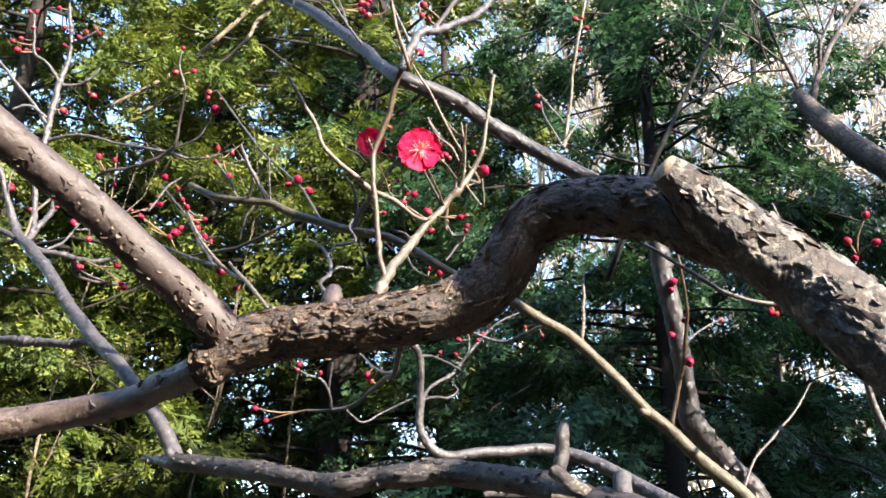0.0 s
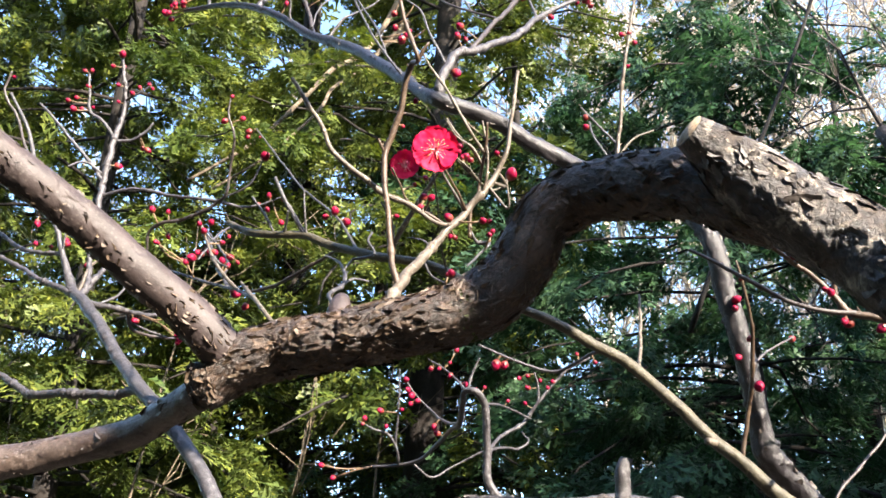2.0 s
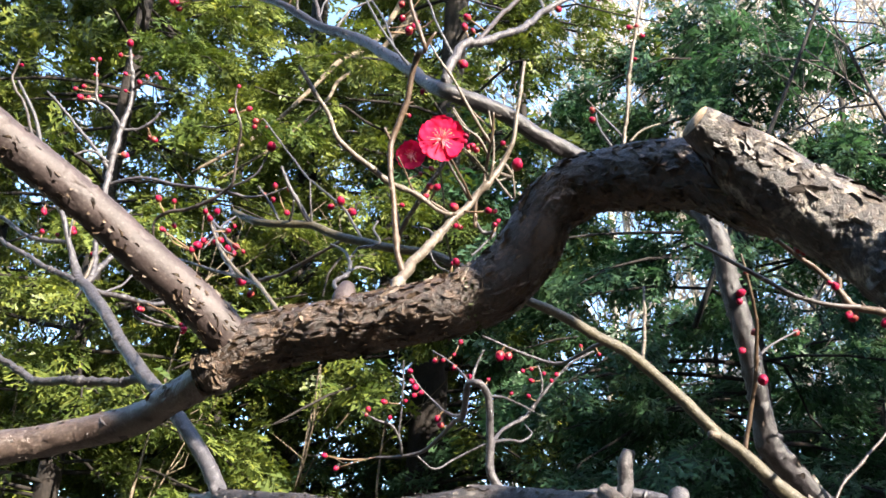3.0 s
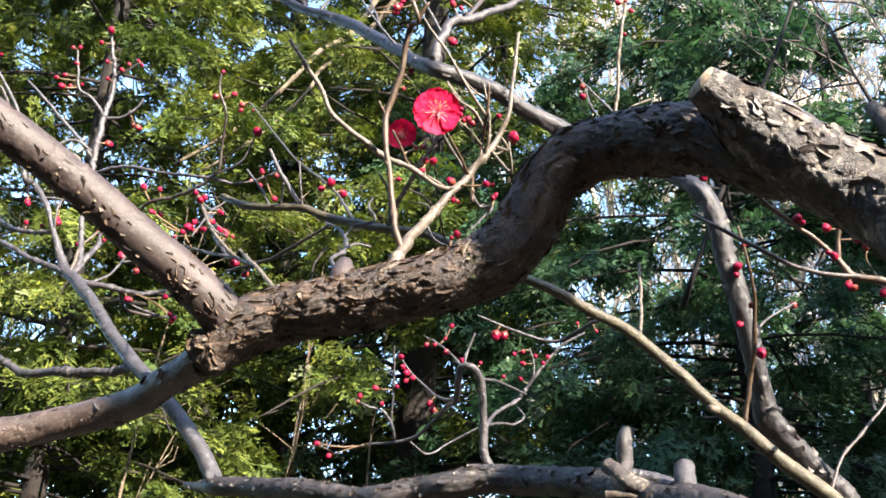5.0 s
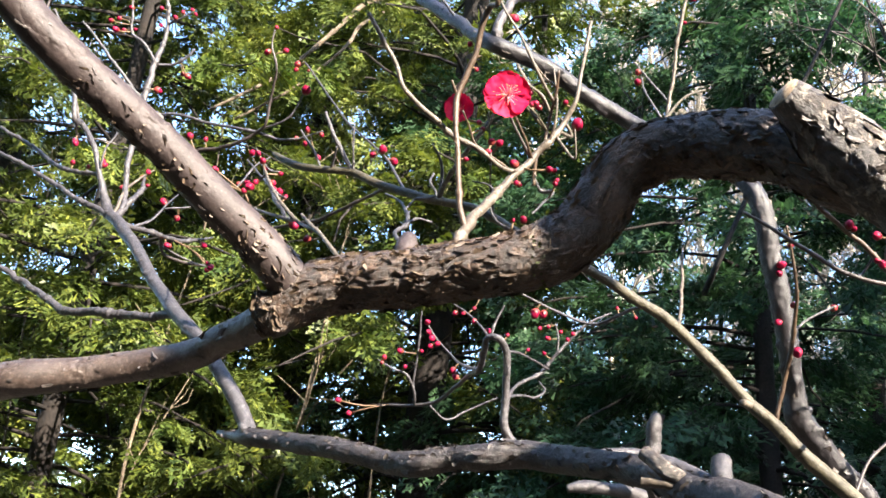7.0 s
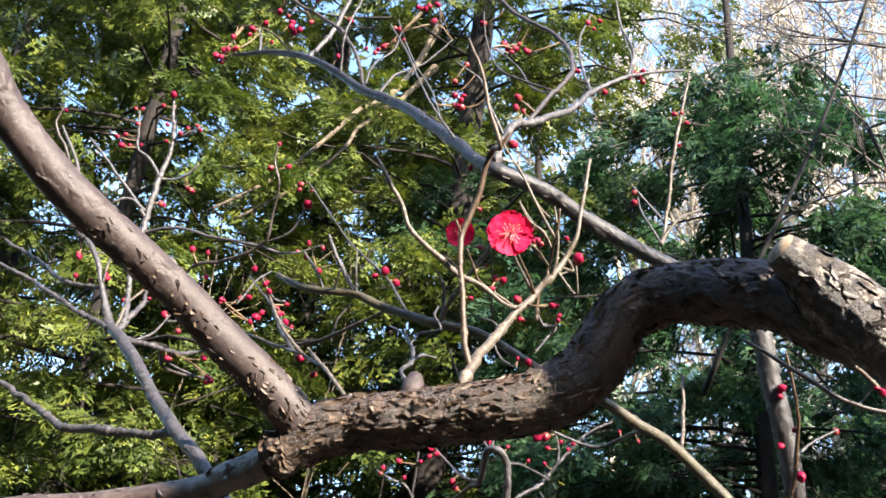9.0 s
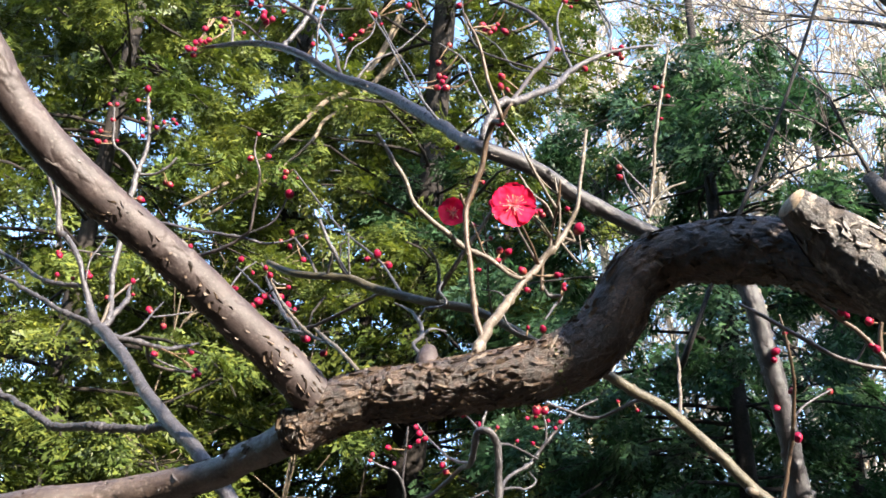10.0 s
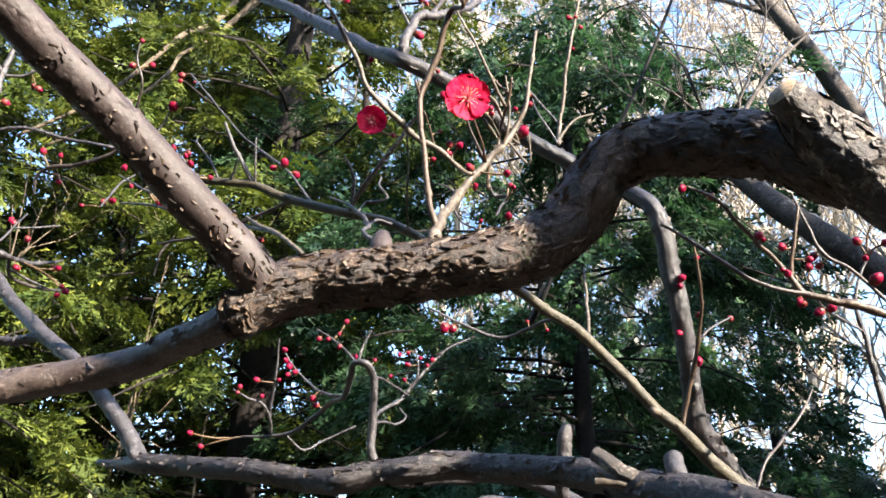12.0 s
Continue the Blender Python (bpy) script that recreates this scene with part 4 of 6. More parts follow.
limb("twig", [(-0.339, 1.393, 2.207, 0.0016), (-0.295, 1.379, 2.227, 0.0016), (-0.275, 1.371, 2.264, 0.0012)], BARK_GREY, 0.0024, 9, twiggy, "", seat=True)
limb("twig", [(-0.345, 1.310, 2.068, 0.0014), (-0.338, 1.326, 2.093, 0.0015), (-0.325, 1.349, 2.129, 0.0015),
    (-0.313, 1.365, 2.148, 0.0011)], BARK_GREY, 0.0024, 9, twiggy, "", seat=True)
limb("twig", [(-0.147, 0.677, 1.777, 0.0009), (-0.191, 0.842, 1.866, 0.0009), (-0.246, 1.026, 1.963, 0.0011),
    (-0.310, 1.208, 2.069, 0.0010)], BARK_GREY, 0.0024, 9, twiggy, "", seat=True)
limb("twig", [(-0.084, 2.028, 1.914, 0.0030), (-0.090, 2.001, 1.945, 0.0025), (-0.107, 1.986, 1.969, 0.0025), (-0.132, 1.974, 1.975, 0.0020),
    (-0.164, 1.971, 1.991, 0.0015)], BARK_GREY, 0.0024, 14, twiggy, "", seat=True)
limb("twig", [(-0.089, 2.003, 1.937, 0.0025), (-0.086, 1.983, 1.982, 0.0020), (-0.082, 1.962, 2.035, 0.0020),
    (-0.080, 1.940, 2.091, 0.0015)], BARK_GREY, 0.0024, 14, twiggy, "", seat=True)
limb("twig", [(0.038, 1.767, 1.942, 0.0031), (0.008, 1.893, 1.972, 0.0024), (-0.021, 1.985, 2.020, 0.0020), (-0.048, 1.989, 2.049, 0.0015),
    (-0.072, 1.982, 2.083, 0.0015)], BARK_GREY, 0.0024, 14, twiggy, "", seat=True)
limb("twig", [(0.088, 1.758, 1.884, 0.0040), (0.129, 1.898, 1.948, 0.0033), (0.172, 1.942, 1.984, 0.0039), (0.195, 1.935, 2.014, 0.0034), (0.218, 1.930, 2.039, 0.0030),
    (0.254, 1.922, 2.078, 0.0025), (0.306, 1.916, 2.106, 0.0020)], BARK_GREY, 0.0024, 14, twiggy, "", seat=True)
limb("twig", [(0.198, 1.934, 2.019, 0.0025), (0.199, 1.928, 2.050, 0.0020), (0.193, 1.922, 2.078, 0.0015)], BARK_GREY, 0.0024, 14, twiggy, "", seat=True)
limb("twig", [(0.085, 1.691, 1.960, 0.0026), (0.126, 1.839, 1.986, 0.0019), (0.183, 1.941, 1.987, 0.0020)], BARK_GREY, 0.0024, 14, twiggy, "", seat=True)
limb("twig", [(0.087, 1.737, 1.889, 0.0026), (0.131, 1.855, 1.910, 0.0023), (0.156, 1.904, 1.920, 0.0024), (0.176, 1.931, 1.941, 0.0019),
    (0.166, 1.947, 1.962, 0.0015)], BARK_GREY, 0.0024, 14, twiggy, "", seat=True)
limb("twig", [(0.052, 1.668, 1.974, 0.0030), (0.061, 1.662, 2.000, 0.0021), (0.073, 1.657, 2.026, 0.0017)], BARK_GREY, 0.0024, 14, twiggy, "", seat=True)
limb("twig", [(0.050, 1.668, 1.972, 0.0025), (0.032, 1.684, 1.996, 0.0017), (0.012, 1.709, 2.021, 0.0017),
    (-0.018, 1.724, 2.045, 0.0013)], BARK_GREY, 0.0024, 14, twiggy, "", seat=True)
limb("twig", [(-0.056, 2.017, 1.919, 0.0020), (-0.015, 2.044, 1.890, 0.0020), (0.020, 2.060, 1.911, 0.0021),
    (0.091, 2.052, 1.945, 0.0021)], BARK_GREY, 0.0024, 9, twiggy, "", seat=True)
limb("twig", [(0.196, 0.942, 2.021, 0.0025), (0.206, 0.967, 2.048, 0.0023), (0.213, 0.963, 2.097, 0.0020), (0.218, 0.951, 2.152, 0.0021), (0.226, 0.943, 2.194, 0.0018),
    (0.236, 0.935, 2.248, 0.0012)], TWIG_PALE, 0.0024, 14, twiggy, "", seat=True)
limb("twig", [(0.203, 0.959, 2.037, 0.0020), (0.224, 0.963, 2.067, 0.0014), (0.250, 0.970, 2.082, 0.0012)], TWIG_GREEN, 0.0024, 9, twiggy, "", seat=True)
limb("twig", [(0.205, 0.965, 2.060, 0.0014), (0.186, 0.977, 2.097, 0.0012), (0.170, 0.978, 2.118, 0.0009)], BARK_GREY, 0.0024, 9, twiggy, "", seat=True)
limb("twig", [(0.182, 0.941, 2.028, 0.0014), (0.180, 0.954, 2.062, 0.0011), (0.179, 0.977, 2.098, 0.0009)], BARK_GREY, 0.0024, 9, twiggy, "", seat=True)
limb("twig", [(0.004, 0.849, 2.052, 0.0051), (0.013, 0.852, 2.083, 0.0049), (0.024, 0.862, 2.110, 0.0045), (0.060, 0.886, 2.139, 0.0041), (0.097, 0.928, 2.184, 0.0037),
    (0.131, 0.967, 2.241, 0.0033), (0.162, 0.982, 2.269, 0.0025), (0.203, 1.006, 2.299, 0.0019),
    (0.259, 1.049, 2.338, 0.0014)], BARK_GREY, 0.0024, 14, twiggy, "", seat=True)
limb("twig", [(0.040, 0.874, 2.125, 0.0024), (0.074, 0.924, 2.201, 0.0026), (0.098, 0.963, 2.262, 0.0031), (0.102, 1.001, 2.322, 0.0029), (0.077, 1.039, 2.383, 0.0027),
    (0.033, 1.078, 2.441, 0.0025), (0.002, 1.113, 2.514, 0.0022)], TWIG_DARK, 0.0024, 14, twiggy, "", seat=True)
limb("twig", [(-0.189, 1.282, 2.444, 0.0032), (-0.213, 1.317, 2.520, 0.0029), (-0.231, 1.337, 2.570, 0.0030), (-0.275, 1.364, 2.633, 0.0031),
    (-0.338, 1.384, 2.685, 0.0027), (-0.398, 1.403, 2.739, 0.0023)], TWIG_DARK, 0.0024, 14, twiggy, "", seat=True)
limb("twig", [(-0.292, 1.405, 2.583, 0.0040), (-0.286, 1.415, 2.634, 0.0045), (-0.270, 1.424, 2.687, 0.0041), (-0.259, 1.432, 2.747, 0.0038),
    (-0.255, 1.438, 2.814, 0.0029)], BARK_GREY, 0.0024, 14, twiggy, "", seat=True)
limb("twig", [(-0.165, 1.256, 2.421, 0.0027), (-0.145, 1.260, 2.452, 0.0020), (-0.101, 1.264, 2.481, 0.0016),
    (-0.056, 1.263, 2.533, 0.0012)], BARK_GREY, 0.0024, 14, twiggy, "", seat=True)
limb("twig", [(-0.060, 0.981, 2.174, 0.0018), (-0.080, 1.016, 2.252, 0.0013), (-0.110, 1.049, 2.338, 0.0013),
    (-0.141, 1.084, 2.414, 0.0011)], BARK_GREY, 0.0024, 9, twiggy, "", seat=True)
limb("twig", [(-0.411, 1.507, 2.682, 0.0029), (-0.432, 1.511, 2.711, 0.0024), (-0.444, 1.516, 2.735, 0.0015)], BARK_GREY, 0.0024, 14, twiggy, "", seat=True)
limb("twig", [(0.006, 0.856, 2.092, 0.0016), (-0.004, 0.857, 2.136, 0.0013), (-0.014, 0.860, 2.168, 0.0011),
    (-0.042, 0.865, 2.193, 0.0008)], BARK_GREY, 0.0024, 9, twiggy, "", seat=True)
limb("twig", [(0.122, 0.960, 2.228, 0.0018), (0.113, 0.979, 2.283, 0.0016), (0.115, 0.997, 2.342, 0.0013),
    (0.130, 1.007, 2.388, 0.0010)], BARK_GREY, 0.0024, 9, twiggy, "", seat=True)
limb("twig", [(0.174, 0.990, 2.280, 0.0019), (0.184, 1.008, 2.335, 0.0016), (0.171, 1.026, 2.395, 0.0014),
    (0.166, 1.026, 2.444, 0.0010)], BARK_GREY, 0.0024, 9, twiggy, "", seat=True)
# side twigs
limb("twig", [(-0.138, 0.620, 1.755, 0.0014), (-0.151, 0.645, 1.780, 0.0012), (-0.165, 0.670, 1.806, 0.0010),
    (-0.178, 0.695, 1.833, 0.0009), (-0.188, 0.720, 1.854, 0.0007)], TWIG_PALE, 0.0024, 9, twiggy, "", seat=True)
limb("twig", [(-0.159, 0.665, 1.795, 0.0008), (-0.153, 0.663, 1.790, 0.0007),
    (-0.147, 0.660, 1.787, 0.0006)], BARK_GREY, 0.0024, 9, twiggy, "", seat=True)
limb("twig", [(-0.167, 0.680, 1.810, 0.0009), (-0.179, 0.690, 1.809, 0.0008),
    (-0.190, 0.700, 1.807, 0.0006)], BARK_GREY, 0.0024, 9, twiggy, "", seat=True)
limb("twig", [(-0.176, 0.700, 1.831, 0.0008), (-0.169, 0.700, 1.826, 0.0007),
    (-0.163, 0.700, 1.826, 0.0006)], BARK_GREY, 0.0024, 9, twiggy, "", seat=True)
limb("twig", [(0.038, 0.577, 1.803, 0.0011), (0.040, 0.573, 1.817, 0.0009), (0.040, 0.569, 1.831, 0.0008),
    (0.037, 0.565, 1.853, 0.0006)], TWIG_PALE, 0.0024, 9, twiggy, "", seat=True)
limb("twig", [(0.040, 0.574, 1.826, 0.0009), (0.031, 0.569, 1.834, 0.0008), (0.019, 0.565, 1.842, 0.0006),
    (0.013, 0.560, 1.850, 0.0005)], TWIG_PALE, 0.0024, 9, twiggy, "", seat=True)
limb("twig", [(0.039, 0.570, 1.839, 0.0008), (0.029, 0.565, 1.849, 0.0006),
    (0.021, 0.560, 1.858, 0.0005)], TWIG_BROWN, 0.0024, 9, twiggy, "", seat=True)
limb("twig", [(0.043, 0.578, 1.810, 0.0009), (0.053, 0.571, 1.791, 0.0007),
    (0.052, 0.565, 1.809, 0.0005)], TWIG_PALE, 0.0024, 9, twiggy, "", seat=True)
limb("twig", [(0.036, 0.577, 1.815, 0.0009), (0.026, 0.568, 1.820, 0.0008),
    (0.017, 0.560, 1.824, 0.0006)], TWIG_GREEN, 0.0024, 9, twiggy, "", seat=True)
limb("twig", [(0.028, 0.580, 1.792, 0.0010), (0.020, 0.566, 1.800, 0.0008),
    (0.010, 0.552, 1.813, 0.0007)], TWIG_BROWN, 0.0024, 9, twiggy, "", seat=True)
limb("twig", [(0.016, 0.572, 1.779, 0.0010), (0.001, 0.565, 1.784, 0.0009), (-0.013, 0.558, 1.791, 0.0008),
    (-0.017, 0.552, 1.799, 0.0006), (-0.022, 0.545, 1.807, 0.0005)], TWIG_BROWN, 0.0024, 9, twiggy, "", seat=True)
limb("twig", [(-0.025, 0.600, 1.777, 0.0010), (-0.036, 0.607, 1.774, 0.0009), (-0.041, 0.613, 1.787, 0.0008),
    (-0.039, 0.620, 1.796, 0.0007)], BARK_GREY, 0.0024, 9, twiggy, "", seat=True)
limb("twig", [(-0.554, 1.380, 2.054, 0.0026), (-0.545, 1.420, 2.098, 0.0022), (-0.539, 1.460, 2.138, 0.0019),
    (-0.532, 1.500, 2.173, 0.0015)], TWIG_PALE, 0.0024, 9, twiggy, "", seat=True)
limb("twig", [(-0.512, 1.400, 2.031, 0.0022), (-0.500, 1.433, 2.059, 0.0019), (-0.490, 1.467, 2.100, 0.0015),
    (-0.485, 1.500, 2.132, 0.0012)], BARK_GREY, 0.0024, 9, twiggy, "", seat=True)
limb("twig", [(-0.481, 1.460, 2.085, 0.0015), (-0.457, 1.480, 2.103, 0.0013),
    (-0.434, 1.500, 2.116, 0.0010)], BARK_GREY, 0.0024, 9, twiggy, "", seat=True)
limb("twig", [(-0.488, 1.500, 2.034, 0.0020), (-0.471, 1.533, 2.034, 0.0017), (-0.449, 1.567, 2.035, 0.0013),
    (-0.438, 1.600, 2.045, 0.0010)], BARK_GREY, 0.0024, 9, twiggy, "", seat=True)
limb("twig", [(-0.584, 1.400, 2.132, 0.0018), (-0.588, 1.417, 2.164, 0.0015), (-0.585, 1.433, 2.193, 0.0013),
    (-0.579, 1.450, 2.227, 0.0010)], BARK_GREY, 0.0024, 9, twiggy, "", seat=True)
limb("twig", [(-0.663, 1.420, 2.172, 0.0018), (-0.646, 1.447, 2.201, 0.0016), (-0.625, 1.473, 2.211, 0.0014),
    (-0.579, 1.500, 2.210, 0.0012)], TWIG_DARK, 0.0024, 9, twiggy, "", seat=True)
limb("twig", [(-0.035, 1.000, 2.221, 0.0013), (-0.075, 1.033, 2.272, 0.0011), (-0.105, 1.067, 2.345, 0.0010),
    (-0.132, 1.100, 2.436, 0.0008)], BARK_GREY, 0.0024, 9, twiggy, "", seat=True)
limb("twig", [(0.021, 0.950, 2.207, 0.0014), (0.006, 0.967, 2.267, 0.0012), (-0.008, 0.983, 2.321, 0.0010),
    (-0.012, 1.000, 2.377, 0.0008)], TWIG_DARK, 0.0024, 9, twiggy, "", seat=True)
limb("twig", [(0.098, 0.960, 2.216, 0.0014), (0.126, 0.980, 2.241, 0.0012), (0.154, 1.000, 2.274, 0.0011),
    (0.186, 1.020, 2.309, 0.0009)], TWIG_DARK, 0.0024, 9, twiggy, "", seat=True)
limb("twig", [(0.180, 1.000, 2.274, 0.0013), (0.184, 1.017, 2.328, 0.0011), (0.177, 1.033, 2.382, 0.0010),
    (0.174, 1.050, 2.436, 0.0008)], BARK_GREY, 0.0024, 9, twiggy, "", seat=True)
limb("twig", [(0.065, 0.940, 2.187, 0.0012), (0.050, 0.960, 2.233, 0.0011), (0.031, 0.980, 2.280, 0.0009),
    (0.001, 1.000, 2.319, 0.0008)], BARK_GREY, 0.0024, 9, twiggy, "", seat=True)
limb("twig", [(-0.175, 1.150, 2.357, 0.0014), (-0.167, 1.167, 2.404, 0.0012), (-0.141, 1.183, 2.447, 0.0011),
    (-0.135, 1.200, 2.492, 0.0009)], BARK_GREY, 0.0024, 9, twiggy, "", seat=True)
limb("twig", [(-0.257, 1.300, 2.502, 0.0022), (-0.238, 1.300, 2.559, 0.0019), (-0.224, 1.300, 2.607, 0.0017),
    (-0.207, 1.300, 2.656, 0.0014)], BARK_GREY, 0.0024, 9, twiggy, "", seat=True)
limb("twig", [(-0.356, 1.420, 2.611, 0.0020), (-0.393, 1.430, 2.655, 0.0017), (-0.428, 1.440, 2.675, 0.0015),
    (-0.468, 1.450, 2.679, 0.0012)], TWIG_DARK, 0.0024, 9, twiggy, "", seat=True)


# ---- buds ----
def turned(away, roll=0.0):
    """The turn that carries +z to a given way."""
    return Vector(away).to_track_quat("Z", "Y").to_matrix().to_4x4() @ Matrix.Rotation(roll, 4, "Z")


def bud_mesh(seed):
    """A round bud of overlapping petals, one unit in radius, opening towards +z."""
    rows, around = 10, 20
    u = np.linspace(0.0, np.pi, rows)
    th = np.linspace(0, 2 * np.pi, around, endpoint=False)
    uu, tt = np.meshgrid(u, th, indexing="ij")
    seam = np.abs(((tt * 5 / (2 * np.pi) + 0.55 * (1 - np.cos(uu)) + seed * 0.37) % 1.0) - 0.5) * 2
    r = 1.0 - 0.13 * soft_step(0.78, 1.0, seam) * np.sin(uu) + 0.08 * np.sin(2 * tt + seed) * np.sin(uu) + 0.05 * np.cos(3 * tt + 2 * uu + seed)
    v = np.stack([r * np.sin(uu) * np.cos(tt), r * np.sin(uu) * np.sin(tt), -r * np.cos(uu) * (1.0 + 0.16 * (1 - np.cos(uu)) / 2)], -1).reshape(-1, 3)
    i, j = np.meshgrid(np.arange(rows - 1), np.arange(around), indexing="ij")
    a, d = i * around + j, i * around + (j + 1) % around
    me = mesh_from("bud", v, np.stack([a, d, d + around, a + around], -1).reshape(-1, 4))
    me.materials.append(BUD_RED)
    return me


def calyx_mesh(seed):
    """A cup of five blunt sepals that holds a bud of one unit's radius."""
    rows, around = 5, 20
    th = np.linspace(0, 2 * np.pi, around, endpoint=False)
    v = []
    for k in range(rows):
        t = k / (rows - 1)
        reach = (0.4 + 0.36 * np.abs(np.cos(2.5 * th + seed)) ** 0.6) * np.pi * t * 0.66
        rad = 1.07 + 0.05 * t
        v.append(np.stack([rad * np.sin(reach) * np.cos(th), rad * np.sin(reach) * np.sin(th), -rad * np.cos(reach) - 0.12 * (1 - t)], 1))
    v = np.concatenate(v)
    i, j = np.meshgrid(np.arange(rows - 1), np.arange(around), indexing="ij")
    a, d = i * around + j, i * around + (j + 1) % around
    me = mesh_from("calyx", v, np.stack([a, d, d + around, a + around], -1).reshape(-1, 4))
    me.materials.append(CALYX)
    return me


BUD_SHAPES = [bud_mesh(k) for k in range(4)]
CALYX_SHAPES = [calyx_mesh(k) for k in range(3)]
WOOD = np.concatenate(CENTRES)


def short_stalk(a, b, r0, r1):
    a, b = np.array(a), np.array(b)
    mid = 0.5 * (a + b) + np.random.normal(0, 0.06, 3) * np.linalg.norm(b - a)
    v, q, t = tube([(*a, r0), (*mid, 0.5 * (r0 + r1)), (*b, r1)], np.linalg.norm(b - a) / 4 + 1e-4, 7)
    return mesh_from("stalk", v, q, t)


def buds(rows):
    for x, y, z, r in rows:
        at = np.array((x, y, z))
        gap = np.linalg.norm(WOOD[:, :3] - at, axis=1) - WOOD[:, 3]
        k = int(np.argmin(gap))
        base = WOOD[k, :3]
        away = at - base
        away = away / (np.linalg.norm(away) + 1e-9) + np.random.normal(0, 0.25, 3) + np.array((0, -0.25, 0.1))
        away /= np.linalg.norm(away)
        ob = place_under(new("bud", random.choice(BUD_SHAPES)), plum)
        size = r * random.uniform(0.66, 0.86)
        ob.matrix_basis = Matrix.Translation(at) @ turned(away, random.uniform(0, 6)) @ Matrix.Diagonal((size, size, size * random.uniform(0.95, 1.12), 1))
        cup = new("calyx", random.choice(CALYX_SHAPES))
        cup.parent = ob
        if gap[k] > 1.0 * r:
            foot = at - away * size * 1.05
            me = short_stalk(base, foot, max(0.0007, 0.16 * r), max(0.0006, 0.2 * r))
            me.transform((Matrix.Translation(plum.location) @ ob.matrix_basis).inverted() @ Matrix.Translation(plum.location))
            me.materials.append(STALK)
            new("stalk", me).parent = ob



buds([(-0.543, 1.423, 2.502, 0.0072), (-0.544, 1.442, 2.489, 0.0046), (-0.547, 1.435, 2.447, 0.0046), (-0.558, 1.427, 2.480, 0.0046), (-0.606, 1.429, 2.472, 0.0046),
    (-0.594, 1.429, 2.472, 0.0051), (-0.598, 1.435, 2.444, 0.0046), (-0.625, 1.426, 2.411, 0.0046), (-0.617, 1.439, 2.424, 0.0046), (-0.615, 1.429, 2.396, 0.0061),
    (-0.607, 1.443, 2.405, 0.0046), (-0.588, 1.443, 2.407, 0.0041), (-0.545, 1.441, 2.417, 0.0045), (-0.522, 1.438, 2.432, 0.0045), (-0.510, 1.436, 2.442, 0.0045),
    (-0.494, 1.435, 2.447, 0.0045), (-0.488, 1.436, 2.440, 0.0040), (-0.495, 1.474, 2.340, 0.0060), (-0.504, 1.473, 2.344, 0.0045), (-0.538, 1.465, 2.305, 0.0069)])
buds([(-0.334, 1.339, 2.317, 0.0059), (-0.306, 1.339, 2.321, 0.0059), (-0.324, 1.331, 2.357, 0.0046), (-0.228, 1.047, 2.127, 0.0045), (-0.229, 1.048, 2.120, 0.0031),
    (-0.211, 1.035, 2.112, 0.0027), (-0.271, 1.365, 2.268, 0.0094)])
buds([(-0.463, 1.439, 2.211, 0.0070), (-0.437, 1.440, 2.207, 0.0047), (-0.303, 1.200, 2.076, 0.0054), (-0.439, 1.463, 2.174, 0.0061), (-0.333, 1.324, 2.085, 0.0059),
    (-0.345, 1.325, 2.082, 0.0050), (-0.235, 1.037, 1.955, 0.0046), (-0.226, 1.038, 1.949, 0.0029), (-0.316, 1.362, 2.128, 0.0043), (-0.370, 1.312, 2.069, 0.0033),
    (-0.268, 1.406, 2.219, 0.0059), (-0.245, 1.407, 2.213, 0.0054), (-0.285, 1.409, 2.205, 0.0045), (-0.270, 1.411, 2.197, 0.0054), (-0.248, 1.415, 2.176, 0.0067)])
buds([(-0.495, 1.471, 2.103, 0.0056), (-0.477, 1.491, 2.086, 0.0047), (-0.450, 1.574, 2.073, 0.0059), (-0.447, 1.613, 2.042, 0.0059), (-0.485, 1.500, 2.041, 0.0052),
    (-0.499, 1.500, 2.043, 0.0042), (-0.645, 1.437, 2.185, 0.0058), (-0.652, 1.459, 2.160, 0.0058), (-0.620, 1.445, 2.148, 0.0048), (-0.589, 1.430, 2.146, 0.0061),
    (-0.526, 1.465, 2.130, 0.0043), (-0.726, 1.428, 2.459, 0.0047)])
buds([(-0.091, 0.927, 1.948, 0.0049), (-0.103, 0.925, 1.960, 0.0050), (-0.114, 0.935, 1.958, 0.0038), (-0.080, 0.896, 1.901, 0.0031), (0.149, 0.862, 1.775, 0.0023),
    (0.135, 0.879, 1.788, 0.0021)])
buds([(-0.138, 0.650, 1.762, 0.0044), (-0.118, 0.593, 1.731, 0.0031)])
buds([(0.024, 0.857, 2.085, 0.0050), (0.000, 0.862, 2.064, 0.0043), (-0.019, 0.907, 2.083, 0.0039)])
buds([(0.058, 0.600, 1.831, 0.0052), (0.025, 0.574, 1.830, 0.0034), (0.022, 0.572, 1.838, 0.0028), (0.029, 0.574, 1.828, 0.0024), (0.014, 0.577, 1.787, 0.0036),
    (0.018, 0.580, 1.774, 0.0023), (-0.015, 0.535, 1.831, 0.0018)])
buds([(-0.004, 0.557, 1.785, 0.0023), (0.003, 0.556, 1.791, 0.0032), (-0.018, 0.535, 1.768, 0.0022), (0.015, 0.567, 1.824, 0.0039), (-0.007, 0.554, 1.825, 0.0036),
    (0.015, 0.485, 1.710, 0.0022), (0.013, 0.543, 1.733, 0.0018)])
buds([(0.041, 0.583, 1.787, 0.0026), (0.043, 0.584, 1.780, 0.0022), (0.047, 0.579, 1.836, 0.0023)])
buds([(-0.006, 0.815, 1.941, 0.0034)])
buds([(0.061, 0.913, 1.788, 0.0057), (0.069, 0.913, 1.788, 0.0046)])
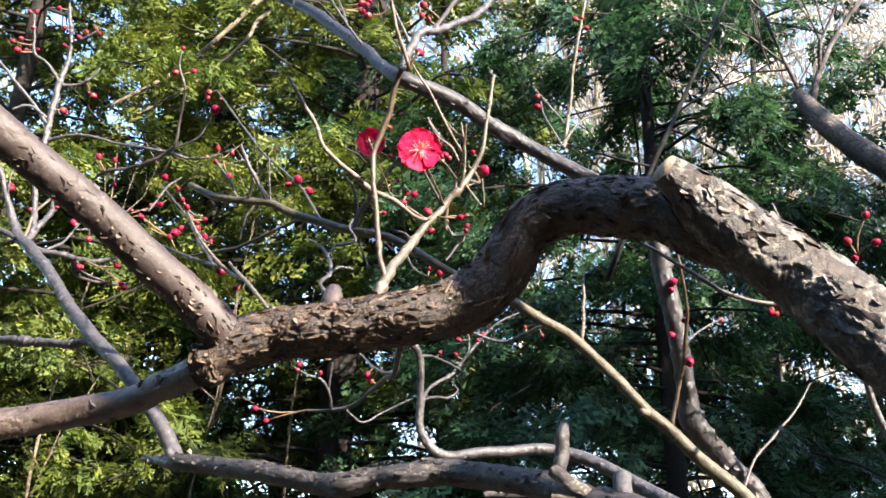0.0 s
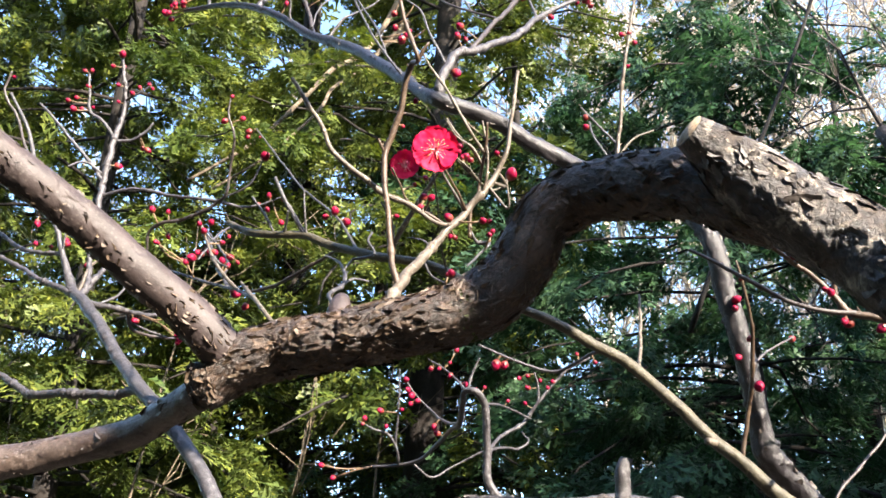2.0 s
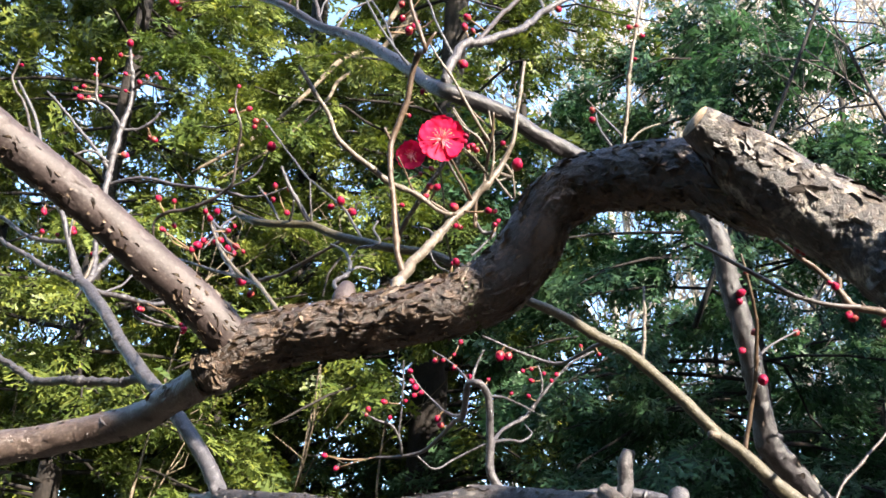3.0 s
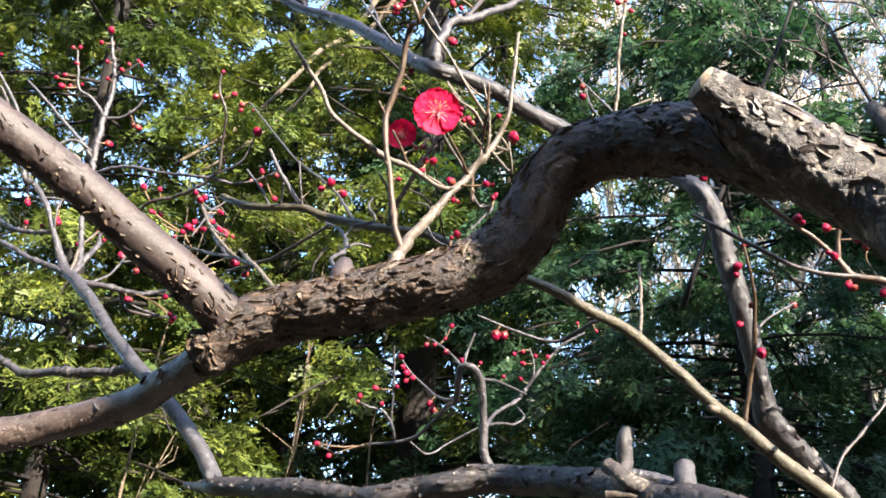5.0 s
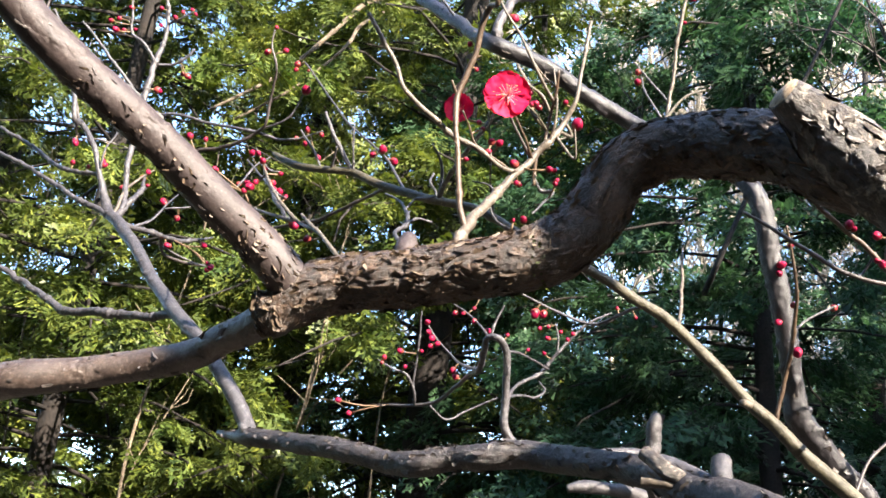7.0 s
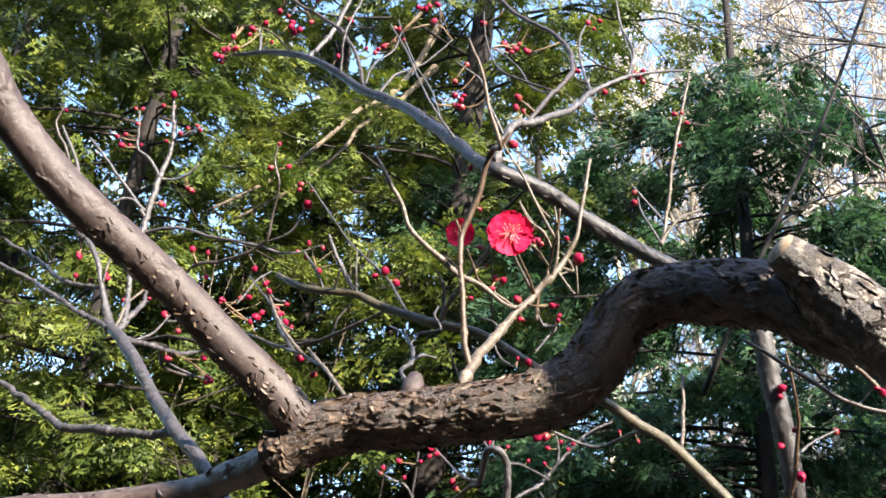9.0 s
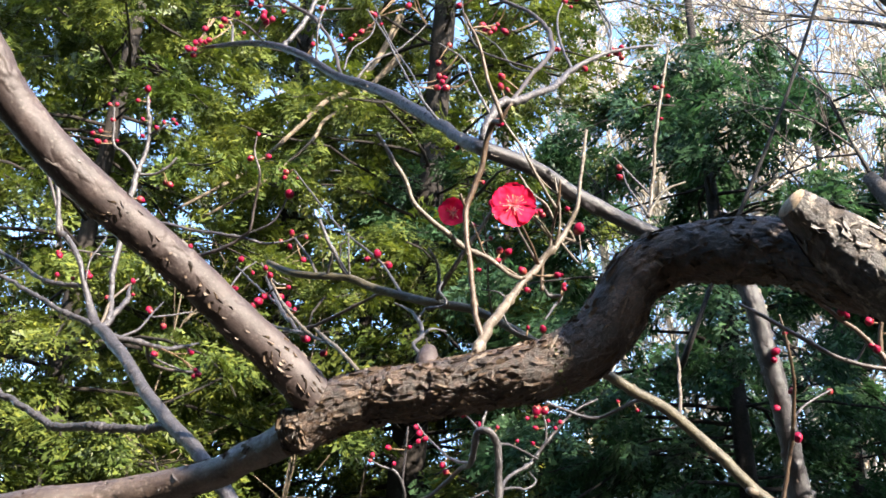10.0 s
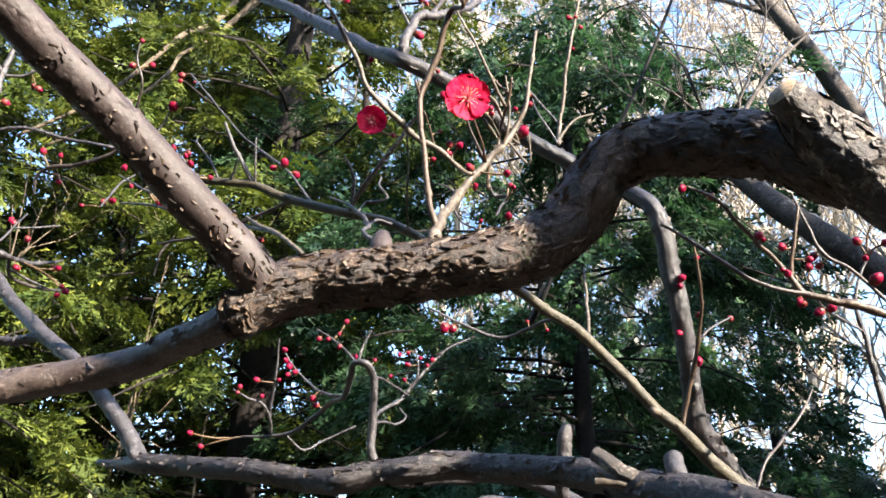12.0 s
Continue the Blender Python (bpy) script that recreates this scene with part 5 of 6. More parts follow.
buds([(-0.068, 1.973, 2.078, 0.0075), (-0.064, 1.978, 2.058, 0.0069), (-0.056, 1.980, 2.046, 0.0081), (-0.044, 1.982, 2.035, 0.0081), (-0.058, 1.984, 2.030, 0.0058),
    (-0.151, 1.970, 1.996, 0.0080), (-0.155, 1.972, 1.985, 0.0057), (-0.119, 1.967, 2.011, 0.0069), (-0.076, 1.966, 2.013, 0.0057), (-0.107, 1.973, 1.980, 0.0069),
    (-0.009, 1.914, 1.965, 0.0078), (-0.003, 1.897, 1.948, 0.0066)])
buds([(0.033, 1.704, 2.055, 0.0056), (-0.013, 1.728, 2.028, 0.0061), (0.002, 1.711, 2.023, 0.0050), (0.021, 1.709, 2.033, 0.0050), (0.022, 1.696, 2.005, 0.0060),
    (0.047, 1.682, 1.985, 0.0059), (0.066, 1.666, 1.972, 0.0039), (0.081, 1.666, 1.975, 0.0044)])
buds([(0.162, 1.924, 2.066, 0.0051), (0.179, 1.924, 2.070, 0.0051), (0.179, 1.928, 2.047, 0.0062), (0.132, 1.837, 1.996, 0.0054), (0.173, 1.935, 2.017, 0.0057),
    (0.204, 1.925, 2.061, 0.0051), (0.219, 1.928, 2.047, 0.0051), (0.230, 1.926, 2.059, 0.0057), (-0.243, 2.038, 1.915, 0.0083), (-0.221, 2.063, 1.894, 0.0071)])
buds([(0.205, 0.666, 1.832, 0.0041), (0.233, 0.674, 1.831, 0.0040), (0.281, 0.693, 1.809, 0.0046), (0.285, 0.694, 1.806, 0.0027), (0.306, 0.702, 1.805, 0.0042),
    (0.310, 0.706, 1.783, 0.0042), (0.306, 0.706, 1.786, 0.0028), (0.316, 0.704, 1.759, 0.0041)])
buds([(0.326, 0.697, 1.793, 0.0042), (0.352, 0.740, 1.805, 0.0044)])
buds([(0.278, 0.838, 1.827, 0.0048), (0.276, 0.839, 1.819, 0.0034), (0.266, 0.778, 1.823, 0.0030), (0.275, 0.805, 1.778, 0.0035), (0.279, 0.857, 1.778, 0.0048)])
buds([(0.294, 0.855, 1.750, 0.0063), (0.323, 0.838, 1.789, 0.0040)])
buds([(0.176, 0.981, 2.106, 0.0053), (0.174, 0.973, 2.088, 0.0049)])
buds([(0.322, 0.710, 1.759, 0.0044), (0.375, 0.771, 1.776, 0.0059), (0.387, 0.770, 1.780, 0.0054), (0.357, 0.739, 1.815, 0.0049), (0.362, 0.740, 1.807, 0.0044)])
buds([(0.406, 0.727, 1.793, 0.0066), (0.446, 0.793, 1.842, 0.0043), (0.443, 0.797, 1.861, 0.0049), (0.454, 0.776, 1.881, 0.0052), (0.463, 0.782, 1.855, 0.0058)])
buds([(0.218, 0.943, 2.194, 0.0038), (0.226, 0.943, 2.196, 0.0041), (0.232, 0.945, 2.184, 0.0034), (0.223, 0.951, 2.156, 0.0034)])
buds([(-0.518, 1.539, 2.676, 0.0091), (-0.503, 1.537, 2.688, 0.0079), (-0.511, 1.557, 2.675, 0.0068), (-0.486, 1.536, 2.690, 0.0057), (-0.491, 1.530, 2.717, 0.0051),
    (-0.447, 1.512, 2.722, 0.0068), (-0.454, 1.514, 2.712, 0.0056), (-0.426, 1.508, 2.736, 0.0056), (-0.406, 1.501, 2.687, 0.0044)])
buds([(-0.378, 1.407, 2.687, 0.0064), (-0.351, 1.400, 2.646, 0.0073), (-0.349, 1.416, 2.648, 0.0063), (-0.358, 1.395, 2.667, 0.0047), (-0.314, 1.383, 2.646, 0.0052),
    (-0.250, 1.338, 2.542, 0.0058), (-0.252, 1.438, 2.699, 0.0064), (-0.303, 1.359, 2.680, 0.0062)])
buds([(-0.201, 1.317, 2.546, 0.0048), (-0.184, 1.306, 2.530, 0.0047), (-0.147, 1.078, 2.370, 0.0051), (-0.134, 1.085, 2.408, 0.0040), (-0.119, 1.063, 2.372, 0.0035),
    (-0.103, 1.065, 2.431, 0.0040), (-0.092, 1.053, 2.419, 0.0048), (-0.084, 1.224, 2.570, 0.0055), (-0.086, 1.242, 2.553, 0.0056)])
buds([(-0.010, 1.105, 2.442, 0.0054), (0.026, 1.092, 2.390, 0.0056), (0.037, 1.082, 2.382, 0.0048), (0.054, 1.063, 2.363, 0.0055), (0.048, 1.072, 2.376, 0.0039),
    (-0.030, 0.865, 2.190, 0.0044), (-0.042, 0.869, 2.169, 0.0038), (-0.041, 0.872, 2.153, 0.0044), (-0.033, 0.865, 2.133, 0.0046)])
buds([(0.029, 0.881, 2.161, 0.0054), (0.026, 0.858, 2.132, 0.0046), (0.035, 0.876, 2.140, 0.0031), (0.110, 0.978, 2.273, 0.0036), (0.141, 0.974, 2.242, 0.0042)])
buds([(0.189, 1.007, 2.293, 0.0059), (0.196, 1.009, 2.286, 0.0044), (0.125, 1.003, 2.370, 0.0053), (0.142, 1.012, 2.382, 0.0046), (0.133, 1.004, 2.362, 0.0038)])
buds([(-0.180, 0.680, 1.803, 0.0037), (-0.176, 0.680, 1.807, 0.0029), (-0.184, 0.680, 1.799, 0.0029), (-0.173, 0.680, 1.825, 0.0029), (-0.177, 0.680, 1.831, 0.0029), (-0.163, 0.680, 1.807, 0.0033), (-0.157, 0.680, 1.800, 0.0029), (-0.152, 0.680, 1.796, 0.0024), (-0.158, 0.680, 1.815, 0.0024), (-0.209, 0.680, 1.816, 0.0029), (-0.207, 0.680, 1.815, 0.0020)])
buds([(0.036, 0.565, 1.779, 0.0027), (0.040, 0.565, 1.769, 0.0024), (0.015, 0.565, 1.768, 0.0020), (0.026, 0.565, 1.826, 0.0024), (0.023, 0.565, 1.825, 0.0024), (0.021, 0.565, 1.829, 0.0020), (-0.008, 0.565, 1.805, 0.0020), (-0.002, 0.565, 1.796, 0.0027)])
buds([(-0.501, 1.480, 2.111, 0.0071), (-0.474, 1.480, 2.082, 0.0062), (-0.534, 1.480, 2.160, 0.0062), (-0.541, 1.480, 2.149, 0.0062), (-0.423, 1.480, 2.038, 0.0062), (-0.408, 1.480, 2.002, 0.0062), (-0.483, 1.480, 2.035, 0.0053), (-0.611, 1.480, 2.175, 0.0053), (-0.665, 1.480, 2.209, 0.0053), (-0.572, 1.480, 2.130, 0.0044), (-0.413, 1.480, 2.009, 0.0044)])
buds([(0.017, 1.020, 2.341, 0.0055), (0.032, 1.020, 2.335, 0.0055), (0.047, 1.020, 2.332, 0.0049), (0.027, 1.020, 2.329, 0.0043), (0.037, 1.020, 2.343, 0.0037), (-0.035, 1.020, 2.249, 0.0043), (-0.041, 1.020, 2.240, 0.0043), (-0.032, 1.020, 2.256, 0.0037), (0.187, 1.020, 2.307, 0.0049), (0.193, 1.020, 2.302, 0.0049), (0.181, 1.020, 2.300, 0.0043), (0.199, 1.020, 2.311, 0.0037), (0.112, 1.020, 2.305, 0.0037)])
buds([(-0.172, 1.200, 2.450, 0.0050), (-0.156, 1.200, 2.465, 0.0058), (-0.138, 1.200, 2.497, 0.0050), (-0.167, 1.200, 2.457, 0.0043), (-0.145, 1.200, 2.475, 0.0043), (-0.087, 1.200, 2.516, 0.0058), (-0.095, 1.200, 2.547, 0.0050), (-0.081, 1.200, 2.549, 0.0050), (-0.106, 1.200, 2.540, 0.0043)])
buds([(-0.426, 1.420, 2.654, 0.0068), (-0.403, 1.420, 2.668, 0.0060), (-0.381, 1.420, 2.695, 0.0068), (-0.355, 1.420, 2.672, 0.0068), (-0.339, 1.420, 2.657, 0.0068), (-0.320, 1.420, 2.676, 0.0060), (-0.457, 1.420, 2.633, 0.0060), (-0.463, 1.420, 2.605, 0.0068), (-0.448, 1.420, 2.608, 0.0068), (-0.472, 1.420, 2.587, 0.0060)])


# ---- open blossoms ----
def petal_mesh(seed, cup):
    """A round, ruffled petal, one unit long, lying out along +x and cupped up towards +z."""
    rows, cols = 16, 15
    u, w = np.meshgrid(np.linspace(0, 1, rows), np.linspace(-1, 1, cols), indexing="ij")
    width = 0.7 * np.sqrt(np.clip(1 - ((u - 0.56) / 0.5) ** 2, 0, 1)) * (0.35 + 0.65 * soft_step(0.0, 0.5, u)) + 0.05
    x = u * (1 - 0.04 * w**2) + 0.025 * np.sin(7 * w + seed) * u
    y = width * w
    q = np.stack([x * 3 + seed, y * 3, 0 * x + seed * 1.7], -1).reshape(-1, 3)
    ruffle = (layered(q, 3, 40 + seed).reshape(x.shape) - 0.5) * 0.3 * u + 0.03 * np.sin(15 * w + 2 * seed) * u**2
    z = cup * u**2 + 0.22 * (np.abs(w) ** 2) * u * (1 - 0.4 * u) + ruffle
    i, j = np.meshgrid(np.arange(rows - 1), np.arange(cols - 1), indexing="ij")
    a = i * cols + j
    me = mesh_from("petal", np.stack([x, y, z], -1).reshape(-1, 3), np.stack([a, a + cols, a + cols + 1, a + 1], -1).reshape(-1, 4))
    me.materials.append(PETAL)
    return me


def blossom(at, radius, facing, cup, seed, label):
    """An open plum blossom: five petals, a tuft of stamens, and the cup and stalk behind."""
    head = new("blossom", calyx_mesh(1))
    place_under(head, plum)
    tagged(head, label)
    head.matrix_basis = Matrix.Translation(at) @ turned(facing, 0.5 + seed) @ Matrix.Scale(radius, 4)
    head.data.transform(Matrix.Translation((0, 0, -0.04)) @ Matrix.Scale(0.2, 4))
    rng = random.Random(seed)
    for k in range(5):
        p = new("petal", petal_mesh(seed + k, cup + rng.uniform(-0.05, 0.08)))
        p.parent = head
        p.matrix_basis = Matrix.Rotation(2 * math.pi * k / 5 + rng.uniform(-0.08, 0.08), 4, "Z") @ Matrix.Translation((0.05, 0, 0.012 * (k % 3))) @ Matrix.Rotation(rng.uniform(-0.2, 0.2), 4, "X")
    for k in range(40):
        a, lean, length = rng.uniform(0, 6.283), rng.uniform(0.35, 1.3), rng.uniform(0.3, 0.72)
        tip = np.array((math.cos(a) * math.sin(lean), math.sin(a) * math.sin(lean), math.cos(lean))) * length
        v, q, t = tube([(0, 0, 0.02, 0.014), (*(tip * 0.5 + (0, 0, 0.04)), 0.012), (*tip, 0.01)], 0.12, 5)
        s = new("stamen", mesh_from("stamen", v, q, t))
        s.data.materials.append(STAMEN)
        s.parent = head
        bm = bmesh.new()
        bmesh.ops.create_icosphere(bm, subdivisions=1, radius=0.023)
        bmesh.ops.translate(bm, vec=tip, verts=bm.verts)
        bmesh.ops.scale(bm, vec=(1, 1, 1), verts=bm.verts)
        me = bpy.data.meshes.new("anther")
        bm.to_mesh(me)
        bm.free()
        me.materials.append(ANTHER)
        new("anther", me).parent = head
    gap = np.linalg.norm(WOOD[:, :3] - np.array(at), axis=1)
    base = WOOD[int(np.argmin(gap)), :3]
    me = short_stalk(base, np.array(at) - np.array(facing) * radius * 0.2, 0.0011, 0.0012)
    me.transform((Matrix.Translation(plum.location) @ head.matrix_basis).inverted() @ Matrix.Translation(plum.location))
    me.materials.append(STALK)
    new("stalk", me).parent = head


blossom((0.0059, 0.5454, 1.8200), 0.0139, Vector((-0.02, -0.95, -0.3)).normalized(), 0.12, 3, "wide open crimson blossom with yellow stamens")
blossom((-0.0250, 0.8228, 1.9577), 0.0133, Vector((-0.15, -0.93, -0.22)).normalized(), 0.38, 8, "half-open crimson blossom")


# ---- ground ----
def ground_sheet():
    """One sheet out to the horizon, dense and uneven near the trees."""
    r = np.concatenate([np.linspace(0.0, 30, 46)[1:], 30 * 1.32 ** np.arange(1, 20)])
    th = np.linspace(0, 2 * np.pi, 96, endpoint=False)
    rr, tt = np.meshgrid(r, th, indexing="ij")
    x, y = rr * np.cos(tt), rr * np.sin(tt)
    q = np.stack([x.ravel() / 2.5, y.ravel() / 2.5, 0 * x.ravel()], 1)
    z = ((layered(q, 4, 77) - 0.5) * 0.5).reshape(x.shape) * soft_step(0.5, 3.0, np.hypot(x - ROOT[0], y - ROOT[1])) * soft_step(1.0, 4.0, rr)
    z = z - 0.07 * np.clip(np.hypot(x, y) - 12, 0, 40)
    v = np.concatenate([np.stack([x, y, z], -1).reshape(-1, 3), [[0, 0, 0]]])
    i, j = np.meshgrid(np.arange(len(r) - 1), np.arange(96), indexing="ij")
    a, d = i * 96 + j, i * 96 + (j + 1) % 96
    k = np.arange(96)
    tris = np.stack([k, (k + 1) % 96, np.full(96, len(r) * 96)], 1)
    return mesh_from("ground", v, np.stack([a, a + 96, d + 96, d], -1).reshape(-1, 4), tris)


ground = new("ground", ground_sheet())
ground.data.materials.append(SOIL)
tagged(ground, "brown forest floor with leaf litter", "ground", kind="structure")


def ground_at(x, y):
    return -0.07 * max(0.0, min(40.0, math.hypot(x, y) - 12)) - 0.3


# ---- conifers ----
def spray(seed):
    """A flat, feathery spray of scale leaves, lying out along +x: places and triangles."""
    rng = np.random.RandomState(seed)
    v, t = [], []

    def blade(a, b, w):
        a, b = np.array(a), np.array(b)
        d = b - a
        side = np.array((-d[1], d[0], 0.0))
        side = side / (np.linalg.norm(side) + 1e-9) * w
        k = len(v)
        v.extend([a, b + side - 0.12 * d, b - side])
        t.append((k, k + 2, k + 1))

    n = 4
    for k in range(n):
        f = (k + 0.5) / n
        stem = np.array((f, 0.06 * np.sin(3 * f + seed), -0.22 * f**2))
        for s in (-1, 1):
            length = 0.4 * (1 - f) ** 0.7 + 0.16
            ang = s * (0.8 + rng.uniform(-0.2, 0.25))
            tip = stem + length * np.array((np.cos(ang), np.sin(ang), rng.uniform(-0.3, 0.1)))
            blade(stem, tip, 0.065)
            for e, g in ((-1, 0.4), (1, 0.65)):
                p = stem + g * (tip - stem)
                a2 = ang + e * (0.75 + rng.uniform(-0.2, 0.2))
                blade(p, p + (0.2 * (1 - g) + 0.1) * np.array((np.cos(a2), np.sin(a2), rng.uniform(-0.35, 0.15))), 0.046)
    blade((0.88, 0, -0.18), (1.15, 0.02, -0.3), 0.05)
    return np.array(v), np.array(t)


SPRAYS = [spray(k) for k in range(6)]


def foliage(places, ways, sizes, seed):
    """All sprays of one crown as arrays: each laid out along its way, flat side up, with some roll."""
    rng = np.random.RandomState(seed)
    vs, ts, k = [], [], 0
    pick = rng.randint(0, len(SPRAYS), len(places))
    for s, (v, t) in enumerate(SPRAYS):
        rows = np.where(pick == s)[0]
        if not len(rows):
            continue
        x = ways[rows] / np.linalg.norm(ways[rows], axis=1)[:, None]
        y = np.cross((0, 0, 1.0), x)
        y /= np.linalg.norm(y, axis=1)[:, None] + 1e-9
        z = np.cross(x, y)
        roll = rng.normal(0, 0.7, len(rows))[:, None]
        y, z = y * np.cos(roll) + z * np.sin(roll), z * np.cos(roll) - y * np.sin(roll)
        m = np.stack([x, y, z], 2) * sizes[rows][:, None, None]
        w = np.einsum("nij,kj->nki", m, v) + places[rows][:, None]
        vs.append(w.reshape(-1, 3))
        ts.append((t[None] + (np.arange(len(rows)) * len(v))[:, None, None] + k).reshape(-1, 3))
        k += len(rows) * len(v)
    return np.concatenate(vs), np.concatenate(ts)


def conifer(x, y, height, trunk_r, reach, low, high, limbs, clumps, size, leaf, seed, label, extra=(), wood_mat=None, per_clump=11):
    """A conifer: trunk, drooping limbs between two heights with side shoots, and clumps of sprays on the shoots."""
    rng = np.random.RandomState(seed)
    base = ground_at(x, y)
    tree = tagged(new("conifer_tree"), label, "tree", "conifers round the clearing")
    tree.location = (x, y, base)
    lean = rng.normal(0, 0.02, 2)
    axis = [(x + lean[0] * h, y + lean[1] * h, base - 0.1 + h, trunk_r * (1 - 0.8 * h / height)) for h in np.linspace(0, height, 9)]
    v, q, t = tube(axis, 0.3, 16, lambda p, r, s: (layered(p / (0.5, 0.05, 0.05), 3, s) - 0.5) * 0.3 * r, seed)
    piece("trunk", mesh_from("trunk", v, q, t), BARK_CEDAR_SHADE, tree)
    places, ways, sizes = [], [], []
    for k in range(limbs):
        f = (k + rng.uniform(0, 1)) / limbs
        h = low + f * (high - low)
        az = rng.uniform(0, 2 * np.pi)
        length = reach * (0.55 + 0.45 * (1 - (h - low) / max(0.1, height - low))) * rng.uniform(0.65, 1.15)
        out = np.array((np.cos(az), np.sin(az), 0.0))
        rise, drop = rng.uniform(0.0, 0.3), rng.uniform(0.25, 0.55)
        start = np.array((x + lean[0] * h, y + lean[1] * h, base + h))
        s = np.linspace(0, 1, 6)
        line = start + out * (length * s)[:, None] + np.array((0, 0, 1.0)) * (length * (rise * s - drop * s**2))[:, None]
        line[1:, :2] += rng.normal(0, 0.05, (5, 2)) * length * 0.5
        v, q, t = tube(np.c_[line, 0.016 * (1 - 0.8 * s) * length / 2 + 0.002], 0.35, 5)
        piece("limb", mesh_from("limb", v, q, t), wood_mat or BARK_CEDAR_SHADE, tree)
        mid = start + 0.6 * length * out
        n_clumps = clumps * rng.uniform(0.7, 1.3) * (1.0 if per_clump < 6 or (mid[1] > 2 and -0.62 < mid[0] / mid[1] < 0.72) else 0.3)
        for _ in range(max(1, int(n_clumps))):
            g = rng.uniform(0.2, 1.0)
            at = np.array([np.interp(g, s, line[:, c]) for c in range(3)])
            a2 = az + rng.choice([-1, 1]) * rng.uniform(0.3, 1.2)
            shoot = np.array((np.cos(a2), np.sin(a2), rng.uniform(-0.5, 0.25))) * rng.uniform(0.15, 0.42) * length * 0.6
            n = rng.poisson(per_clump) + 2
            e = rng.uniform(0.1, 1.05, n)
            side = rng.choice([-1, 1], n) * rng.uniform(0.1, 1.2, n)
            places.append(at + e[:, None] * shoot + rng.normal(0, 0.035, (n, 3)))
            ways.append(np.stack([np.cos(a2 + side), np.sin(a2 + side), rng.uniform(-1.1, 0.1, n)], 1))
            sizes.append(size * rng.uniform(0.7, 1.5, n))
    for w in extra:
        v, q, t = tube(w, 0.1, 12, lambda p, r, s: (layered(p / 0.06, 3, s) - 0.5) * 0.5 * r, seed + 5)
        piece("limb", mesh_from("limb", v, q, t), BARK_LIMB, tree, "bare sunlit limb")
    v, t = foliage(np.concatenate(places), np.concatenate(ways), np.concatenate(sizes), seed)
    piece("crown", mesh_from("crown", v, None, t, False), leaf, tree)
    return tree


SUNLIT = [
    [(-0.400, 9.150, 8.827, 0.0500), (-0.599, 8.541, 7.787, 0.0287), (-0.842, 7.825, 6.868, 0.0287), (-0.986, 7.532, 6.569, 0.0229), (-1.206, 7.446, 6.225, 0.0192), (-1.576, 7.357, 5.740, 0.0172), (-2.119, 7.280, 5.302, 0.0122)],
    [(-0.400, 9.150, 8.257, 0.0500), (-0.811, 8.541, 7.255, 0.0177), (-1.031, 7.683, 6.417, 0.0177), (-1.054, 7.391, 6.078, 0.0141), (-1.456, 7.307, 5.571, 0.0123), (-1.888, 7.227, 5.201, 0.0090)],
]
GOLD, DEEP = "tall conifer with yellow-green feathery foliage in the sun", "tall conifer with dense deep green foliage"
conifer(-0.4, 9.2, 20, 0.2, 3.0, 1.2, 13.2, 150, 6.5, 0.19, NEEDLE_WARM, 101, GOLD, SUNLIT)
conifer(-3.4, 8.2, 15, 0.12, 2.8, 1.2, 11.0, 132, 6.5, 0.18, NEEDLE_WARM, 102, GOLD)
conifer(-5.6, 11.5, 17, 0.22, 3.2, 1.0, 13, 60, 6, 0.31, NEEDLE_WARM, 103, GOLD)
conifer(-5.2, 9.6, 14, 0.12, 2.8, 0.8, 10.5, 84, 6, 0.25, NEEDLE_WARM, 111, GOLD)
conifer(-2.0, 12.0, 21, 0.2, 3.0, 1.0, 14, 58, 6, 0.34, NEEDLE_WARM, 107, GOLD)
conifer(2.3, 7.0, 9.0, 0.1, 2.4, 1.0, 7.0, 116, 5.8, 0.175, NEEDLE_DEEP, 104, DEEP)
conifer(0.9, 10.0, 9.5, 0.12, 2.8, 1.0, 7.6, 88, 6, 0.2, NEEDLE_DEEP, 105, DEEP)
conifer(6.3, 11.2, 7.0, 0.14, 2.2, 0.4, 4.6, 60, 5, 0.24, NEEDLE_DEEP, 108, DEEP)
conifer(-4.4, 14.0, 10, 0.16, 3.2, 0.3, 6.5, 60, 5, 0.42, NEEDLE_WARM, 109, GOLD, (), None, 7)
conifer(-1.1, 13.4, 14, 0.16, 3.0, 0.5, 11, 56, 5, 0.42, NEEDLE_WARM, 112, GOLD, (), None, 7)
conifer(-2.7, 11.3, 9, 0.14, 2.6, 0.2, 6, 56, 5, 0.36, NEEDLE_WARM, 113, GOLD, (), None, 7)
conifer(4.4, 10.5, 8.5, 0.15, 2.4, 0.6, 6.0, 90, 6, 0.2, NEEDLE_DEEP, 106, DEEP)
